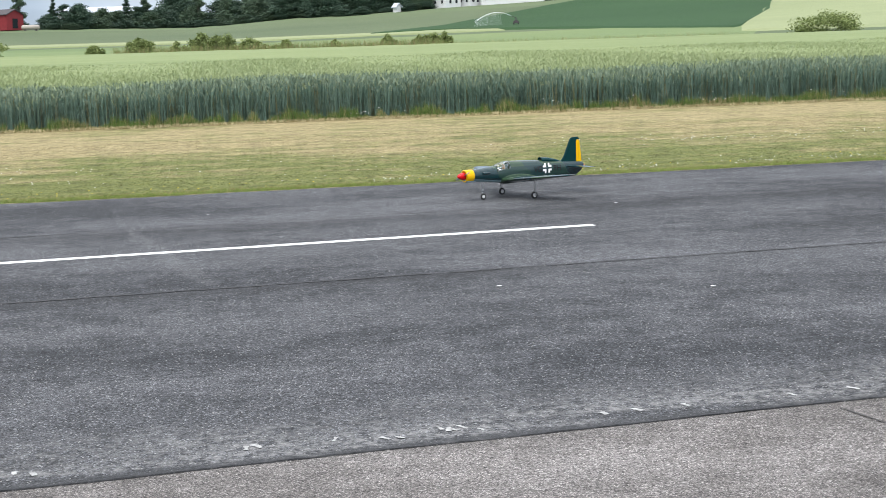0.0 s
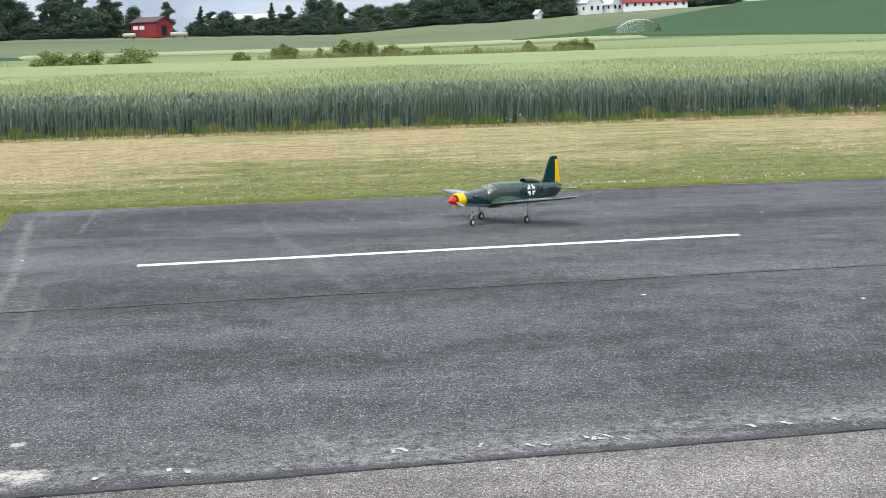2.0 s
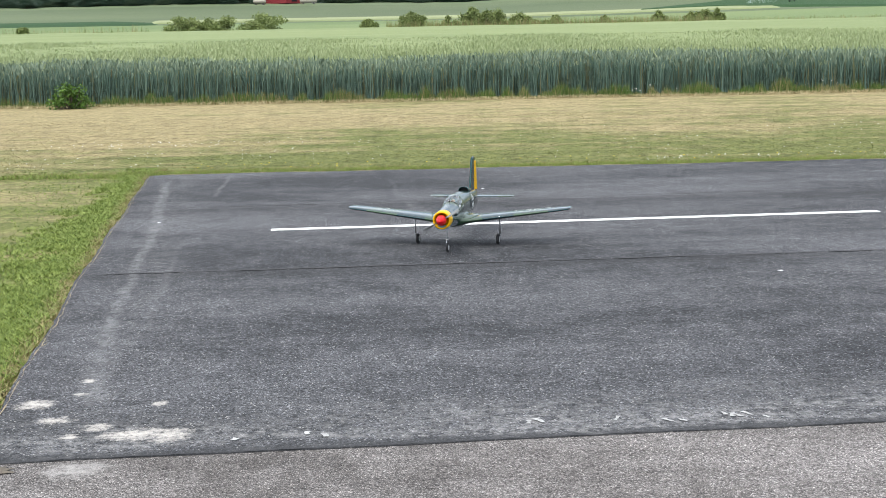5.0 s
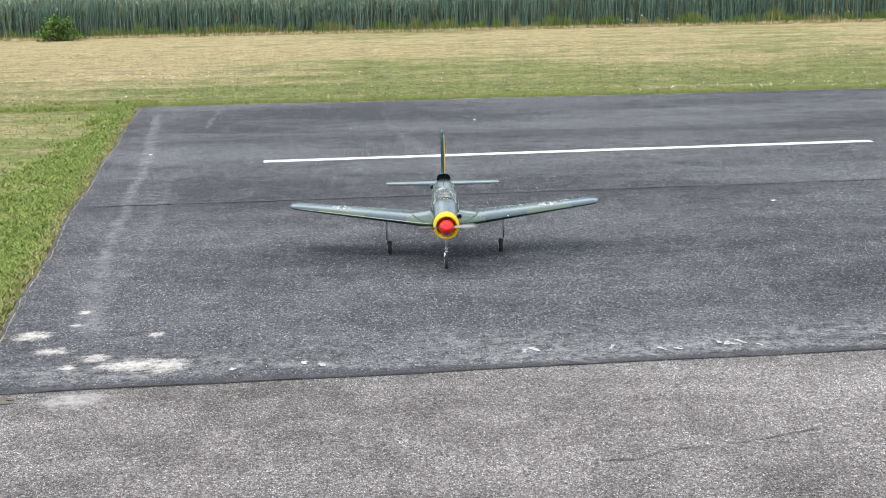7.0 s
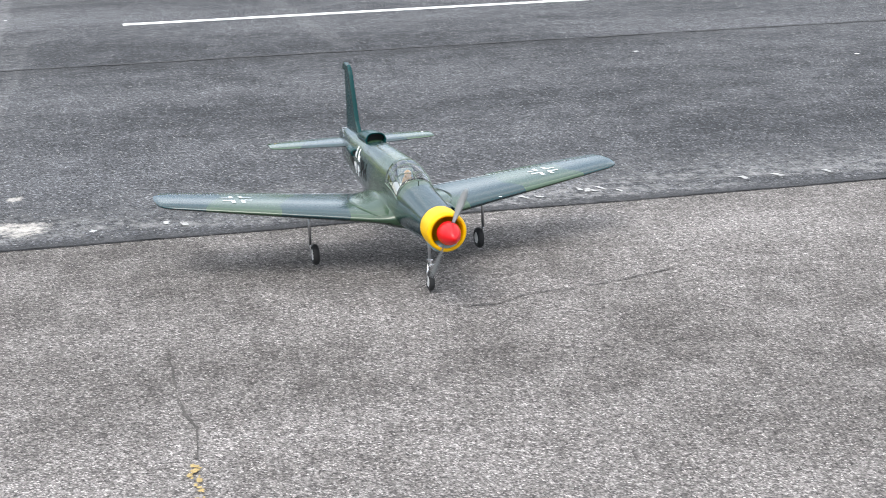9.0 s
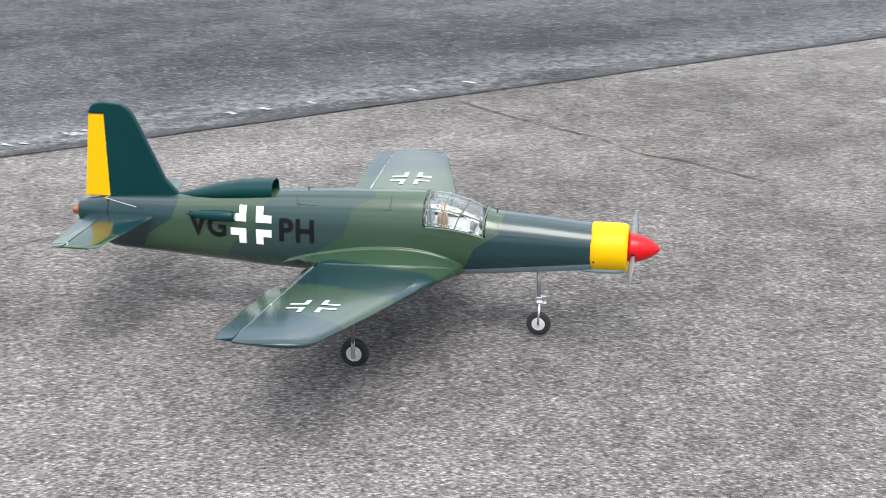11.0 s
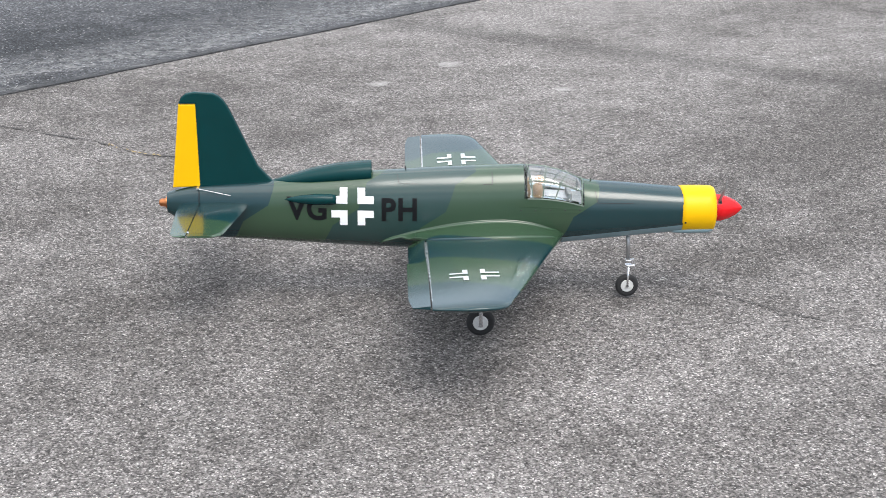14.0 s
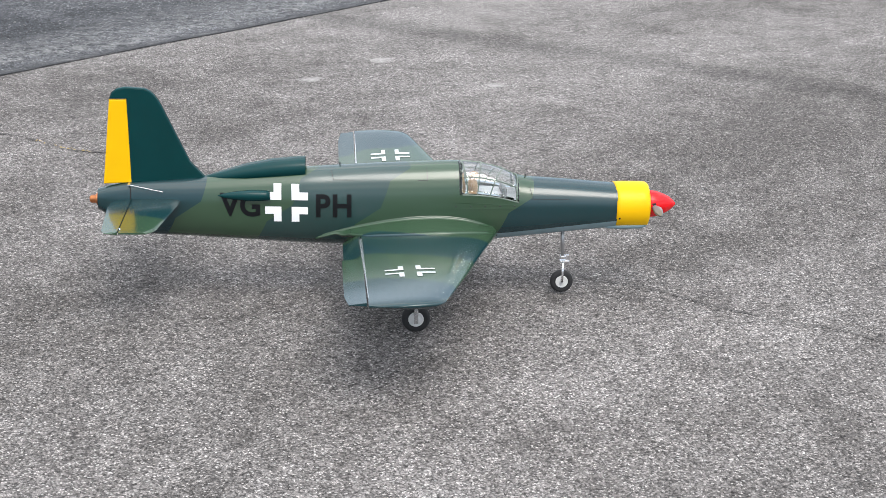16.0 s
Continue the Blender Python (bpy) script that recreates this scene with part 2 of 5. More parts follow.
    col = n.mix(n.ramp(n.math("MULTIPLY", n.math("ADD", n.math("MAXIMUM", spill, -2.5), torn), 0.5), [(0.0, 0.0), (0.35, 0.5), (0.8, 0.95)]), col, spill_colour)
    n.bump(n.math("ADD", n.math("MULTIPLY", big[0], -1.0), n.math("MULTIPLY", small[0], -0.4)), 0.8, 0.006)
    return n.done(col, 0.9, spec=0.25)


def foliage(name, dark, light, rough=0.6, per="island", mottle=0.8):
    n = Nodes(name)
    r = n.island() if per == "island" else n.rand()
    col = n.ramp(r, [(0.0, dark), (1.0, light)])
    col = n.mix(n.ramp(n.noise(mottle, 4.0, 0.65), [(0.35, 0.0), (0.62, 0.5 if mottle > 1 else 0.4)]), col, dark)
    return n.done(col, rough, spec=0.25)


M_RUNWAY = asphalt("worn_runway_asphalt", (0.043, 0.045, 0.050), (0.119, 0.121, 0.130), 122.0, 0.78, 0.75, ((-2.09, 6.78, 0.115, 0.12), (-1.90, 6.48, 0.105, 0.075), (-1.69, 6.35, 0.075, 0.085), (-1.48, 6.22, 0.20, 0.13), (-1.33, 6.20, 0.11, 0.14), (-1.49, 6.77, 0.05, 0.06), (-1.95, 7.25, 0.05, 0.05), (-1.92, 6.97, 0.05, 0.04), (-1.77, 6.20, 0.05, 0.05)), (0.55, 0.52, 0.48))
M_APRON = asphalt("coarse_apron_asphalt", (0.123, 0.113, 0.107), (0.272, 0.254, 0.245), 178.0, 0.74, 0.0, ((-1.62, 5.72, 0.17, 0.17), (5.43, 5.56, 0.09, 0.09), (4.85, 5.45, 0.09, 0.07), (5.46, 4.76, 0.06, 0.06)), (0.38, 0.365, 0.35), True)


def ground_material():
    """Mown, half-dry turf: straw-coloured in wide patches and faint swaths, greener in clumps towards the runway's edge."""
    n = Nodes("mown_turf")
    x, y, z = n.xyz()
    flat = n.map((1.0, 1.0, 0.0))
    swath = n.noise(1.0, 5.0, 0.6, squash=(0.05, 1.3, 0.0))
    wide = n.noise(0.22, 5.0, 0.62, vec=flat)
    patch = n.noise(0.95, 6.0, 0.66, vec=flat)
    clump = n.noise(3.6, 5.0, 0.7, vec=flat)
    fine = n.noise(24.0, 5.0, 0.75)
    green = n.ramp(fine, [(0.28, (0.085, 0.102, 0.028)), (0.72, (0.215, 0.228, 0.080))])
    straw = n.ramp(fine, [(0.28, (0.215, 0.178, 0.086)), (0.72, (0.420, 0.350, 0.190))])
    dry = n.math("MULTIPLY", n.math("SUBTRACT", y, 25.0), 0.022)
    dry = n.math("MINIMUM", n.math("MAXIMUM", dry, -0.11), 0.10)
    west = n.math("MINIMUM", n.math("MAXIMUM", n.math("MULTIPLY", n.math("ADD", x, 2.5), -0.028), -0.02), 0.10)
    f = n.math("ADD", n.math("MULTIPLY", swath, 0.48), n.math("MULTIPLY", wide, 0.55))
    f = n.math("ADD", f, n.math("ADD", n.math("MULTIPLY", patch, 0.50), n.math("MULTIPLY", clump, 0.26)))
    f = n.math("SUBTRACT", n.math("ADD", n.math("ADD", f, dry), west), 0.205)
    damp = n.math("ADD", n.math("POWER", n.math("MULTIPLY", n.math("ADD", x, 1.8), 0.30), 2.0), n.math("POWER", n.math("SUBTRACT", y, 21.2), 2.0))
    f = n.math("SUBTRACT", f, n.ramp(damp, [(0.0, 0.17), (1.0, 0.0)]))
    col = n.mix(n.ramp(f, [(0.60, 0.0), (0.69, 0.5), (0.79, 1.0)]), green, straw)
    tone = n.ramp(n.noise(2.2, 6.0, 0.72, vec=flat), [(0.34, 0.60), (0.5, 0.94), (0.68, 1.16)])
    tone = n.mix(1.0, tone, n.ramp(n.noise(8.5, 5.0, 0.75, vec=flat), [(0.34, 0.58), (0.52, 1.0), (0.70, 1.42)]), "MULTIPLY")
    col = n.mix(1.0, col, tone, "MULTIPLY")
    crop = n.math("GREATER_THAN", y, 60.0)
    col = n.mix(crop, col, (0.115, 0.15, 0.08))
    n.bump(n.math("ADD", fine, clump), 0.7, 0.03)
    return n.done(col, 0.9, spec=0.15)


M_TURF = ground_material()
M_WHITE_LINE = plain("white_road_paint", (0.74, 0.74, 0.73), 0.75, grain=60, vary=0.12)
M_CRACK = plain("open_crack", (0.065, 0.060, 0.056), 0.9, grain=50, vary=0.6)
M_JOINT = plain("worn_paving_joint", (0.042, 0.042, 0.044), 0.9, grain=20, vary=0.5)
M_TAR = plain("tar_joint", (0.026, 0.026, 0.028), 0.8, grain=30, vary=0.3)
M_CEMENT = plain("spilled_cement", (0.52, 0.50, 0.46), 0.9, grain=25, vary=0.3, bump=0.4)
M_MOSS = plain("dry_moss", (0.36, 0.27, 0.12), 0.95, grain=60, vary=0.4, bump=0.6)
M_SAND = plain("pale_sand", (0.24, 0.195, 0.13), 0.95, grain=40, vary=0.5, bump=0.5)
M_CHALK = plain("smeared_white_paint", (0.38, 0.38, 0.375), 0.9, grain=90, vary=0.5)
M_EARTH = plain("damp_earth", (0.10, 0.085, 0.065), 0.95, grain=40, vary=0.5, bump=0.6)


# ---- building helpers ----


def mesh_of(name, verts, faces, smooth=False):
    me = bpy.data.meshes.new(name)
    me.from_pydata([tuple(v) for v in verts], [], [tuple(f) for f in faces])
    me.validate()
    if smooth:
        me.polygons.foreach_set("use_smooth", [True] * len(me.polygons))
    me.update()
    return me


def part(name, bm, material, parent, label="", smooth=False):
    """Links a bmesh or a mesh as one object under a thing or a part."""
    if isinstance(bm, bmesh.types.BMesh):
        me = bpy.data.meshes.new(name)
        bm.normal_update()
        bm.to_mesh(me)
        bm.free()
        if smooth:
            me.polygons.foreach_set("use_smooth", [True] * len(me.polygons))
    else:
        me = bm
    if material and not me.materials:
        me.materials.append(material)
    ob = new(name, me)
    ob.parent = parent
    return tagged(ob, label)


def sharp(ob, degrees=35):
    """Keeps corners crisp on a smooth mesh."""
    me = ob.data
    bm = bmesh.new()
    bm.from_mesh(me)
    for e in bm.edges:
        if len(e.link_faces) == 2 and e.calc_face_angle(0) > radians(degrees):
            e.smooth = False
    bm.to_mesh(me)
    bm.free()
    return ob


def loft(sections, closed=True, caps=True, flip=False):
    """Skin over equal rings of points."""
    bm = bmesh.new()
    rings = [[bm.verts.new(p) for p in s] for s in sections]
    n = len(sections[0])
    for a, b in zip(rings, rings[1:]):
        for i in range(n if closed else n - 1):
            j = (i + 1) % n
            bm.faces.new((a[i], a[j], b[j], b[i]) if not flip else (a[i], b[i], b[j], a[j]))
    if caps:
        bm.faces.new(rings[0])
        bm.faces.new(list(reversed(rings[-1])))
    bmesh.ops.recalc_face_normals(bm, faces=bm.faces)
    return bm


def lathe(profile, axis_y=0.0, axis_z=0.0, steps=32):
    """Turns (x, radius) pairs round an axis along x."""
    return loft([[(x, axis_y + r * math.cos(2 * math.pi * i / steps), axis_z + r * math.sin(2 * math.pi * i / steps)) for i in range(steps)] for x, r in profile])


def rod(a, b, r, steps=10, r2=None):
    a, b = Vector(a), Vector(b)
    q = (b - a).to_track_quat("Z", "Y").to_matrix()
    ring = lambda c, rr: [c + q @ Vector((rr * math.cos(2 * math.pi * i / steps), rr * math.sin(2 * math.pi * i / steps), 0)) for i in range(steps)]
    return loft([ring(a, r), ring(b, r if r2 is None else r2)])


def block(x0, x1, y0, y1, z0, z1, bevel=0.0):
    bm = bmesh.new()
    bmesh.ops.create_cube(bm, size=1.0, matrix=Matrix.LocRotScale(((x0 + x1) / 2, (y0 + y1) / 2, (z0 + z1) / 2), None, (x1 - x0, y1 - y0, z1 - z0)))
    if bevel:
        bmesh.ops.bevel(bm, geom=bm.edges[:], offset=bevel, segments=2, affect="EDGES", profile=0.5)
    return bm


def prism(outline, y0, y1, bevel=0.0):
    """An outline in x and z, made thick along y."""
    bm = bmesh.new()
    a = [bm.verts.new((x, y0, z)) for x, z in outline]
    b = [bm.verts.new((x, y1, z)) for x, z in outline]
    bm.faces.new(a)
    bm.faces.new(list(reversed(b)))
    for i in range(len(a)):
        j = (i + 1) % len(a)
        bm.faces.new((a[j], a[i], b[i], b[j]))
    bmesh.ops.recalc_face_normals(bm, faces=bm.faces)
    if bevel:
        bmesh.ops.bevel(bm, geom=[e for e in bm.edges if abs(e.verts[0].co.y - e.verts[1].co.y) < 1e-6], offset=bevel, segments=2, affect="EDGES", profile=0.5)
    return bm


def joined(*bms):
    a = bms[0]
    for b in bms[1:]:
        me = bpy.data.meshes.new("tmp")
        b.to_mesh(me)
        b.free()
        a.from_mesh(me)
        bpy.data.meshes.remove(me)
    return a




# ---- ground ----


def polar(bearing, d, z=0.0):
    return Vector((d * math.sin(radians(bearing)), d * math.cos(radians(bearing)), z))


def far_angle(b):
    return float(np.interp(b, (-60, -16, -11, -3.4, 1.0, 1.6, 3.4, 6.8, 9.0, 12.0, 16.0, 20.0, 26.0, 40.0, 60.0), (1.0, 1.20, 1.26, 1.18, 1.12, 1.20, 1.37, 1.44, 1.58, 1.68, 1.83, 1.9, 2.0, 2.2, 1.8)))


def rise(x, y):
    """Height of the land: level near the runway, then climbing gently to the hill."""
    d = math.hypot(x, y)
    b = math.degrees(math.atan2(x, y))
    if d < 42 or y <= 0:
        return 0.0
    if d < 160:
        return 1.38 * ((d - 42) / 118) ** 1.3
    front = max(0.0, min(1.0, (75 - abs(b)) / 20))
    a0, a1 = -0.115, far_angle(b) * front + 0.3 * (1 - front)
    k = min(1.0, (d - 160) / 260)
    ang = a0 + (a1 - a0) * (0.18 * k + 0.82 * k ** 1.35)
    z = EYE_HEIGHT + min(d, 420) * math.tan(radians(ang))
    if d > 420:
        z += (d - 420) * math.tan(radians(max(0.4, a1 * 0.75))) * (1.0 if d < 900 else 900 / d)
    return z


def seam_y(x):
    """The joint between the runway and the coarse apron."""
    return 6.043 + 0.118 * x + 0.005 * math.sin(x * 3.1) + 0.003 * math.sin(x * 7.7 + 1) + 0.004 * noise.noise((x * 9.0, 2, 0))


def edge_x(y):
    """The runway's end, where the verge begins."""
    return float(np.interp(y, (5.5, 6.75, 7.74, 10.7, 17.8, 18.5), (-2.10, -2.24, -2.40, -2.88, -3.93, -4.0))) + 0.012 * math.sin(y * 2.3) + 0.012 * noise.noise((y * 5.1, 3, 0)) + 0.010 * noise.noise((y * 19.0, 7, 0))


def far_y(x):
    return 18.62 + 0.045 * x + 0.03 * math.sin(x * 1.7) + 0.02 * math.sin(x * 4.3)


def build_ground():
    ds = [0, 3, 6, 10, 15, 20, 25, 30, 36, 42, 50, 60, 75, 90, 110, 130, 150, 160, 172, 185, 200, 220, 245, 270, 300, 330, 360, 390, 420, 470, 540, 640, 800, 1100, 1700, 2600, 4000]
    bs = [-180 + 15 * i for i in range(8)] + [-60 + 2 * i for i in range(61)] + [75 + 15 * i for i in range(7)]
    verts, faces = [(0, 0, -0.03)], []
    for d in ds[1:]:
        for b in bs:
            p = polar(b, d)
            verts.append((p.x, p.y, rise(p.x, p.y) - 0.03))
    n = len(bs)
    for i in range(n):
        faces.append((0, 1 + (i + 1) % n, 1 + i))
    for k in range(len(ds) - 2):
        for i in range(n):
            a, b = 1 + k * n + i, 1 + k * n + (i + 1) % n
            faces.append((a, b, b + n, a + n))
    me = mesh_of("ground", verts, faces, True)
    me.materials.append(M_TURF)
    return tagged(new("ground", me), "mown half-dry grass and farmland rising to a low hill", "ground", kind="structure")


ground = build_ground()


def strip_sheet(name, xs, y_low, y_high, z, material, steps=6, skirt=0.03):
    """A sheet between two curves, with a lip all round."""
    bm = bmesh.new()
    cols = []
    for x in xs:
        a, b = y_low(x), y_high(x)
        cols.append([bm.verts.new((x, a + (b - a) * k / steps, z)) for k in range(steps + 1)])
    for a, b in zip(cols, cols[1:]):
        for k in range(steps):
            bm.faces.new((a[k], b[k], b[k + 1], a[k + 1]))
    rim = [e for e in bm.edges if len(e.link_faces) == 1]
    made = bmesh.ops.extrude_edge_only(bm, edges=rim)
    for v in made["geom"]:
        if isinstance(v, bmesh.types.BMVert):
            v.co.z -= skirt
    bmesh.ops.recalc_face_normals(bm, faces=bm.faces)
    ob = part(name, bm, material, None)
    return ob


def build_runway():
    bm = bmesh.new()
    ys = [6.0 + 0.12 * i for i in range(105)]
    left = [Vector((edge_x(y), y, 0.004)) for y in ys if y > seam_y(edge_x(y)) and y < far_y(edge_x(y))]
    xs = [-1.95 + 0.12 * i for i in range(110)] + [12 + 4 * i for i in range(48)]
    low = [Vector((x, seam_y(x), 0.004)) for x in xs if x > left[0].x + 0.1]
    xs2 = [-3.7 + 0.15 * i for i in range(110)] + [13 + 4 * i for i in range(47)]
    high = [Vector((x, far_y(x), 0.004)) for x in xs2 if x > left[-1].x + 0.1]
    ring = left + high + low[::-1]
    f = bm.faces.new([bm.verts.new(p) for p in ring])
    if f.normal.z < 0:
        f.normal_flip()
    bm.normal_update()
    if f.normal.z < 0:
        f.normal_flip()
    made = bmesh.ops.extrude_edge_only(bm, edges=bm.edges[:])
    for v in made["geom"]:
        if isinstance(v, bmesh.types.BMVert):
            v.co.z -= 0.05
    bmesh.ops.triangulate(bm, faces=bm.faces)
    return tagged(part("runway", bm, M_RUNWAY, None), "dark worn asphalt runway with pale dusty edge", "runway", kind="structure")


runway = build_runway()
apron = tagged(strip_sheet("apron", [-14 + 0.25 * i for i in range(120)] + [16 + 4 * i for i in range(20)], lambda x: -14.0, lambda x: seam_y(x) + 0.05, -0.001, M_APRON), "coarse pale grey asphalt apron", "apron", kind="structure")


def ribbon(name, points, width, z, material, parent, rough=0.25, label="", seed=1):
    """A ragged strip along points on the ground."""
    rnd = random.Random(seed)
    pts = []
    for p, q in zip(points, points[1:]):
        p, q = Vector((*p, 0)), Vector((*q, 0))
        n = max(2, int((q - p).length / 0.06))
        pts += [p.lerp(q, k / n) for k in range(n)]
    pts.append(Vector((*points[-1], 0)))
    bm = bmesh.new()
    prev = None
    for i, p in enumerate(pts):
        d = (pts[min(i + 1, len(pts) - 1)] - pts[max(i - 1, 0)]).normalized()
        s = Vector((-d.y, d.x, 0))
        a, b = (width / 2 * (1 + rough * rnd.uniform(-1, 1)) for _ in range(2))
        now = [bm.verts.new((*(p + s * a).xy, z)), bm.verts.new((*(p - s * b).xy, z))]
        if prev:
            bm.faces.new((prev[0], prev[1], now[1], now[0]))
        prev = now
    bmesh.ops.recalc_face_normals(bm, faces=bm.faces)
    if bm.faces[:] and bm.faces[0].normal.z < 0:
        bmesh.ops.reverse_faces(bm, faces=bm.faces)
    return part(name, bm, material, parent, label)


def splash(name, x, y, rx, ry, z, material, parent, seed):
    """A flat spill with a torn outline."""
    rnd = random.Random(seed)
    bm = bmesh.new()
    n = 26
    ring = [bm.verts.new((x + rx * math.cos(a) * k, y + ry * math.sin(a) * k, z)) for a, k in ((2 * math.pi * i / n, rnd.uniform(0.62, 1.1)) for i in range(n))]
    mid = bm.verts.new((x, y, z + 0.002))
    for i in range(n):
        bm.faces.new((ring[i], ring[(i + 1) % n], mid))
    bmesh.ops.recalc_face_normals(bm, faces=bm.faces)
    return part(name, bm, material, parent)


ribbon("centre_line", [(-1.77, 12.95), (3.74, 13.51)], 0.135, 0.008, M_WHITE_LINE, runway, 0.06, "solid white painted line")
ribbon("paving_joint", [(-2.7, 10.62), (-1.36, 10.74), (1.2, 10.98), (5.63, 11.39), (14.0, 12.1)], 0.034, 0.0085, M_JOINT, runway, 0.9, "dark ragged paving joint", 2)
ribbon("paving_joint", [(-3.3, 14.72), (-1.5, 14.9), (3.0, 15.35), (12.0, 16.2)], 0.024, 0.0085, M_JOINT, runway, 0.9, "", 3)
ribbon("seam_shadow", [(-1.9 + 0.3 * i, seam_y(-1.9 + 0.3 * i) + 0.004) for i in range(46)], 0.007, 0.0082, M_TAR, runway, 1.0, "", 4)
for i, (x, y) in enumerate(((0.22, 6.29), (0.29, 6.31), (0.61, 6.33), (0.85, 6.29), (0.92, 6.30), (1.10, 6.39), (1.13, 6.36), (1.17, 6.36), (1.22, 6.38), (1.28, 6.33), (-0.73, 6.17), (-0.65, 6.13), (1.89, 6.45), (2.06, 6.47), (3.19, 6.59), (-1.05, 6.10), (2.3, 6.5), (2.84, 6.55))):
    rnd = random.Random(i)
    dx, dy = rnd.uniform(-0.05, 0.02), rnd.uniform(0.03, 0.07)
    ribbon("paint_smear", [(x, y), (x + dx, y + dy)], rnd.uniform(0.016, 0.028), 0.0085, M_CHALK, runway, 0.7, "", 40 + i)
for i, (x, y) in enumerate(((0.14, 16.1), (2.16, 10.27), (3.58, 9.75), (4.49, 15.35), (5.6, 8.7), (-2.9, 13.6))):
    splash("pale_fleck", x, y, 0.022, 0.022, 0.0085, M_WHITE_LINE, runway, 70 + i)
# the apron: cracks, moss, a tarred band, pale worn spots
for i, (pts, w) in enumerate(((((-0.58, 4.55), (-0.54, 4.4), (-0.51, 4.18), (-0.47, 4.02), (-0.43, 3.91), (-0.41, 3.70)), 0.010), (((0.37, 4.87), (0.55, 4.87), (0.67, 4.97), (0.94, 5.03), (1.3, 5.2)), 0.008),
                              (((2.95, 6.3), (3.02, 6.0), (3.11, 5.70), (3.22, 5.40), (3.26, 5.08), (3.35, 4.97), (3.5, 4.5)), 0.011), (((4.56, 6.37), (4.58, 5.99), (4.61, 5.76)), 0.007), (((6.04, 6.25), (6.12, 5.73), (6.29, 5.28)), 0.006),
                              (((3.45, 3.1), (3.63, 2.77), (3.72, 2.52), (3.73, 2.35), (3.77, 2.15), (3.84, 1.97), (3.9, 1.6)), 0.007), (((4.46, 4.91), (4.44, 4.66), (4.5, 4.3)), 0.006))):
    ribbon("crack", pts, w * 0.6, 0.0035, M_CRACK, apron, 1.6, "", 90 + i)
for i, (pts, w) in enumerate(((((-0.41, 3.66), (-0.40, 3.57), (-0.37, 3.44)), 0.035), (((3.22, 5.35), (3.25, 5.12), (3.3, 5.02)), 0.022))):
    rnd = random.Random(110 + i)
    for (xa, ya), (xb, yb) in zip(pts, pts[1:]):
        for k in range(13):
            s = rnd.random()
            splash("moss", xa + (xb - xa) * s + rnd.gauss(0, w * 0.25), ya + (yb - ya) * s, w * rnd.uniform(0.06, 0.26), w * rnd.uniform(0.12, 0.42), 0.004 + 0.0002 * k, M_MOSS, apron, 300 + 10 * i + k)
ribbon("straw", [(3.65, 2.72), (3.69, 2.71)], 0.004, 0.006, M_CEMENT, apron, 0.2, "", 120)
splash("damp_earth", -1.98, 5.70, 0.13, 0.09, 0.0040, M_EARTH, apron, 141)
ribbon("sandy_edge", [(edge_x(6.2 + 0.12 * i) + 0.022, 6.2 + 0.12 * i) for i in range(101)], 0.005, 0.0078, M_SAND, runway, 1.6, "pale sand along the asphalt edge", 150)
ribbon("sandy_edge", [(-3.8 + 0.3 * i, far_y(-3.8 + 0.3 * i) - 0.02) for i in range(90)], 0.03, 0.0078, M_SAND, runway, 2.0, "pale sand along the asphalt edge", 151)


# ---- crops and grass: real blades, joined by the thousand ----
RNG = np.random.default_rng(7)


def blades_mesh(name, polys, sides, index=None, materials=()):
    """A mesh from an array of separate polygons (n, sides, 3)."""
    n = len(polys)
    me = bpy.data.meshes.new(name)
    me.vertices.add(n * sides)
    me.vertices.foreach_set("co", np.ascontiguousarray(polys, dtype=np.float32).ravel())
    me.loops.add(n * sides)
    me.loops.foreach_set("vertex_index", np.arange(n * sides, dtype=np.int32))
    me.polygons.add(n)
    me.polygons.foreach_set("loop_start", np.arange(0, n * sides, sides, dtype=np.int32))
    for m in materials:
        me.materials.append(m)
    if index is not None:
        me.polygons.foreach_set("material_index", np.asarray(index, dtype=np.int32))
    me.update(calc_edges=True)
    me.validate()
    return me


def tufts(x, y, z, height, width, lean=0.5):
    """One leaning triangle for each place."""
    n = len(x)
    a = RNG.uniform(0, 2 * np.pi, n)
    b = RNG.uniform(0, 2 * np.pi, n)
    k = RNG.uniform(0.1, 1.0, n) * lean * height
    base = np.stack([x, y, z], -1)
    side = np.stack([np.cos(a), np.sin(a), np.zeros(n)], -1) * (width / 2)[:, None]
    tip = base + np.stack([np.cos(b) * k, np.sin(b) * k, height], -1)
    return np.stack([base - side, base + side, tip], 1)


def height_at(x, y):
    return np.array([rise(float(a), float(b)) for a, b in zip(x, y)])


def crop_material(name, low, high, top_z, spread):
    """Stalks that are dull at the foot and lighter at the head."""
    n = Nodes(name)
    r = n.island()
    col = n.ramp(r, [(0.0, low), (0.55, high), (1.0, spread)])
    col = n.mix(n.ramp(n.noise(0.6, 3.0), [(0.35, 0.0), (0.7, 0.45)]), col, low)
    return n.done(col, 0.6, spec=0.3)


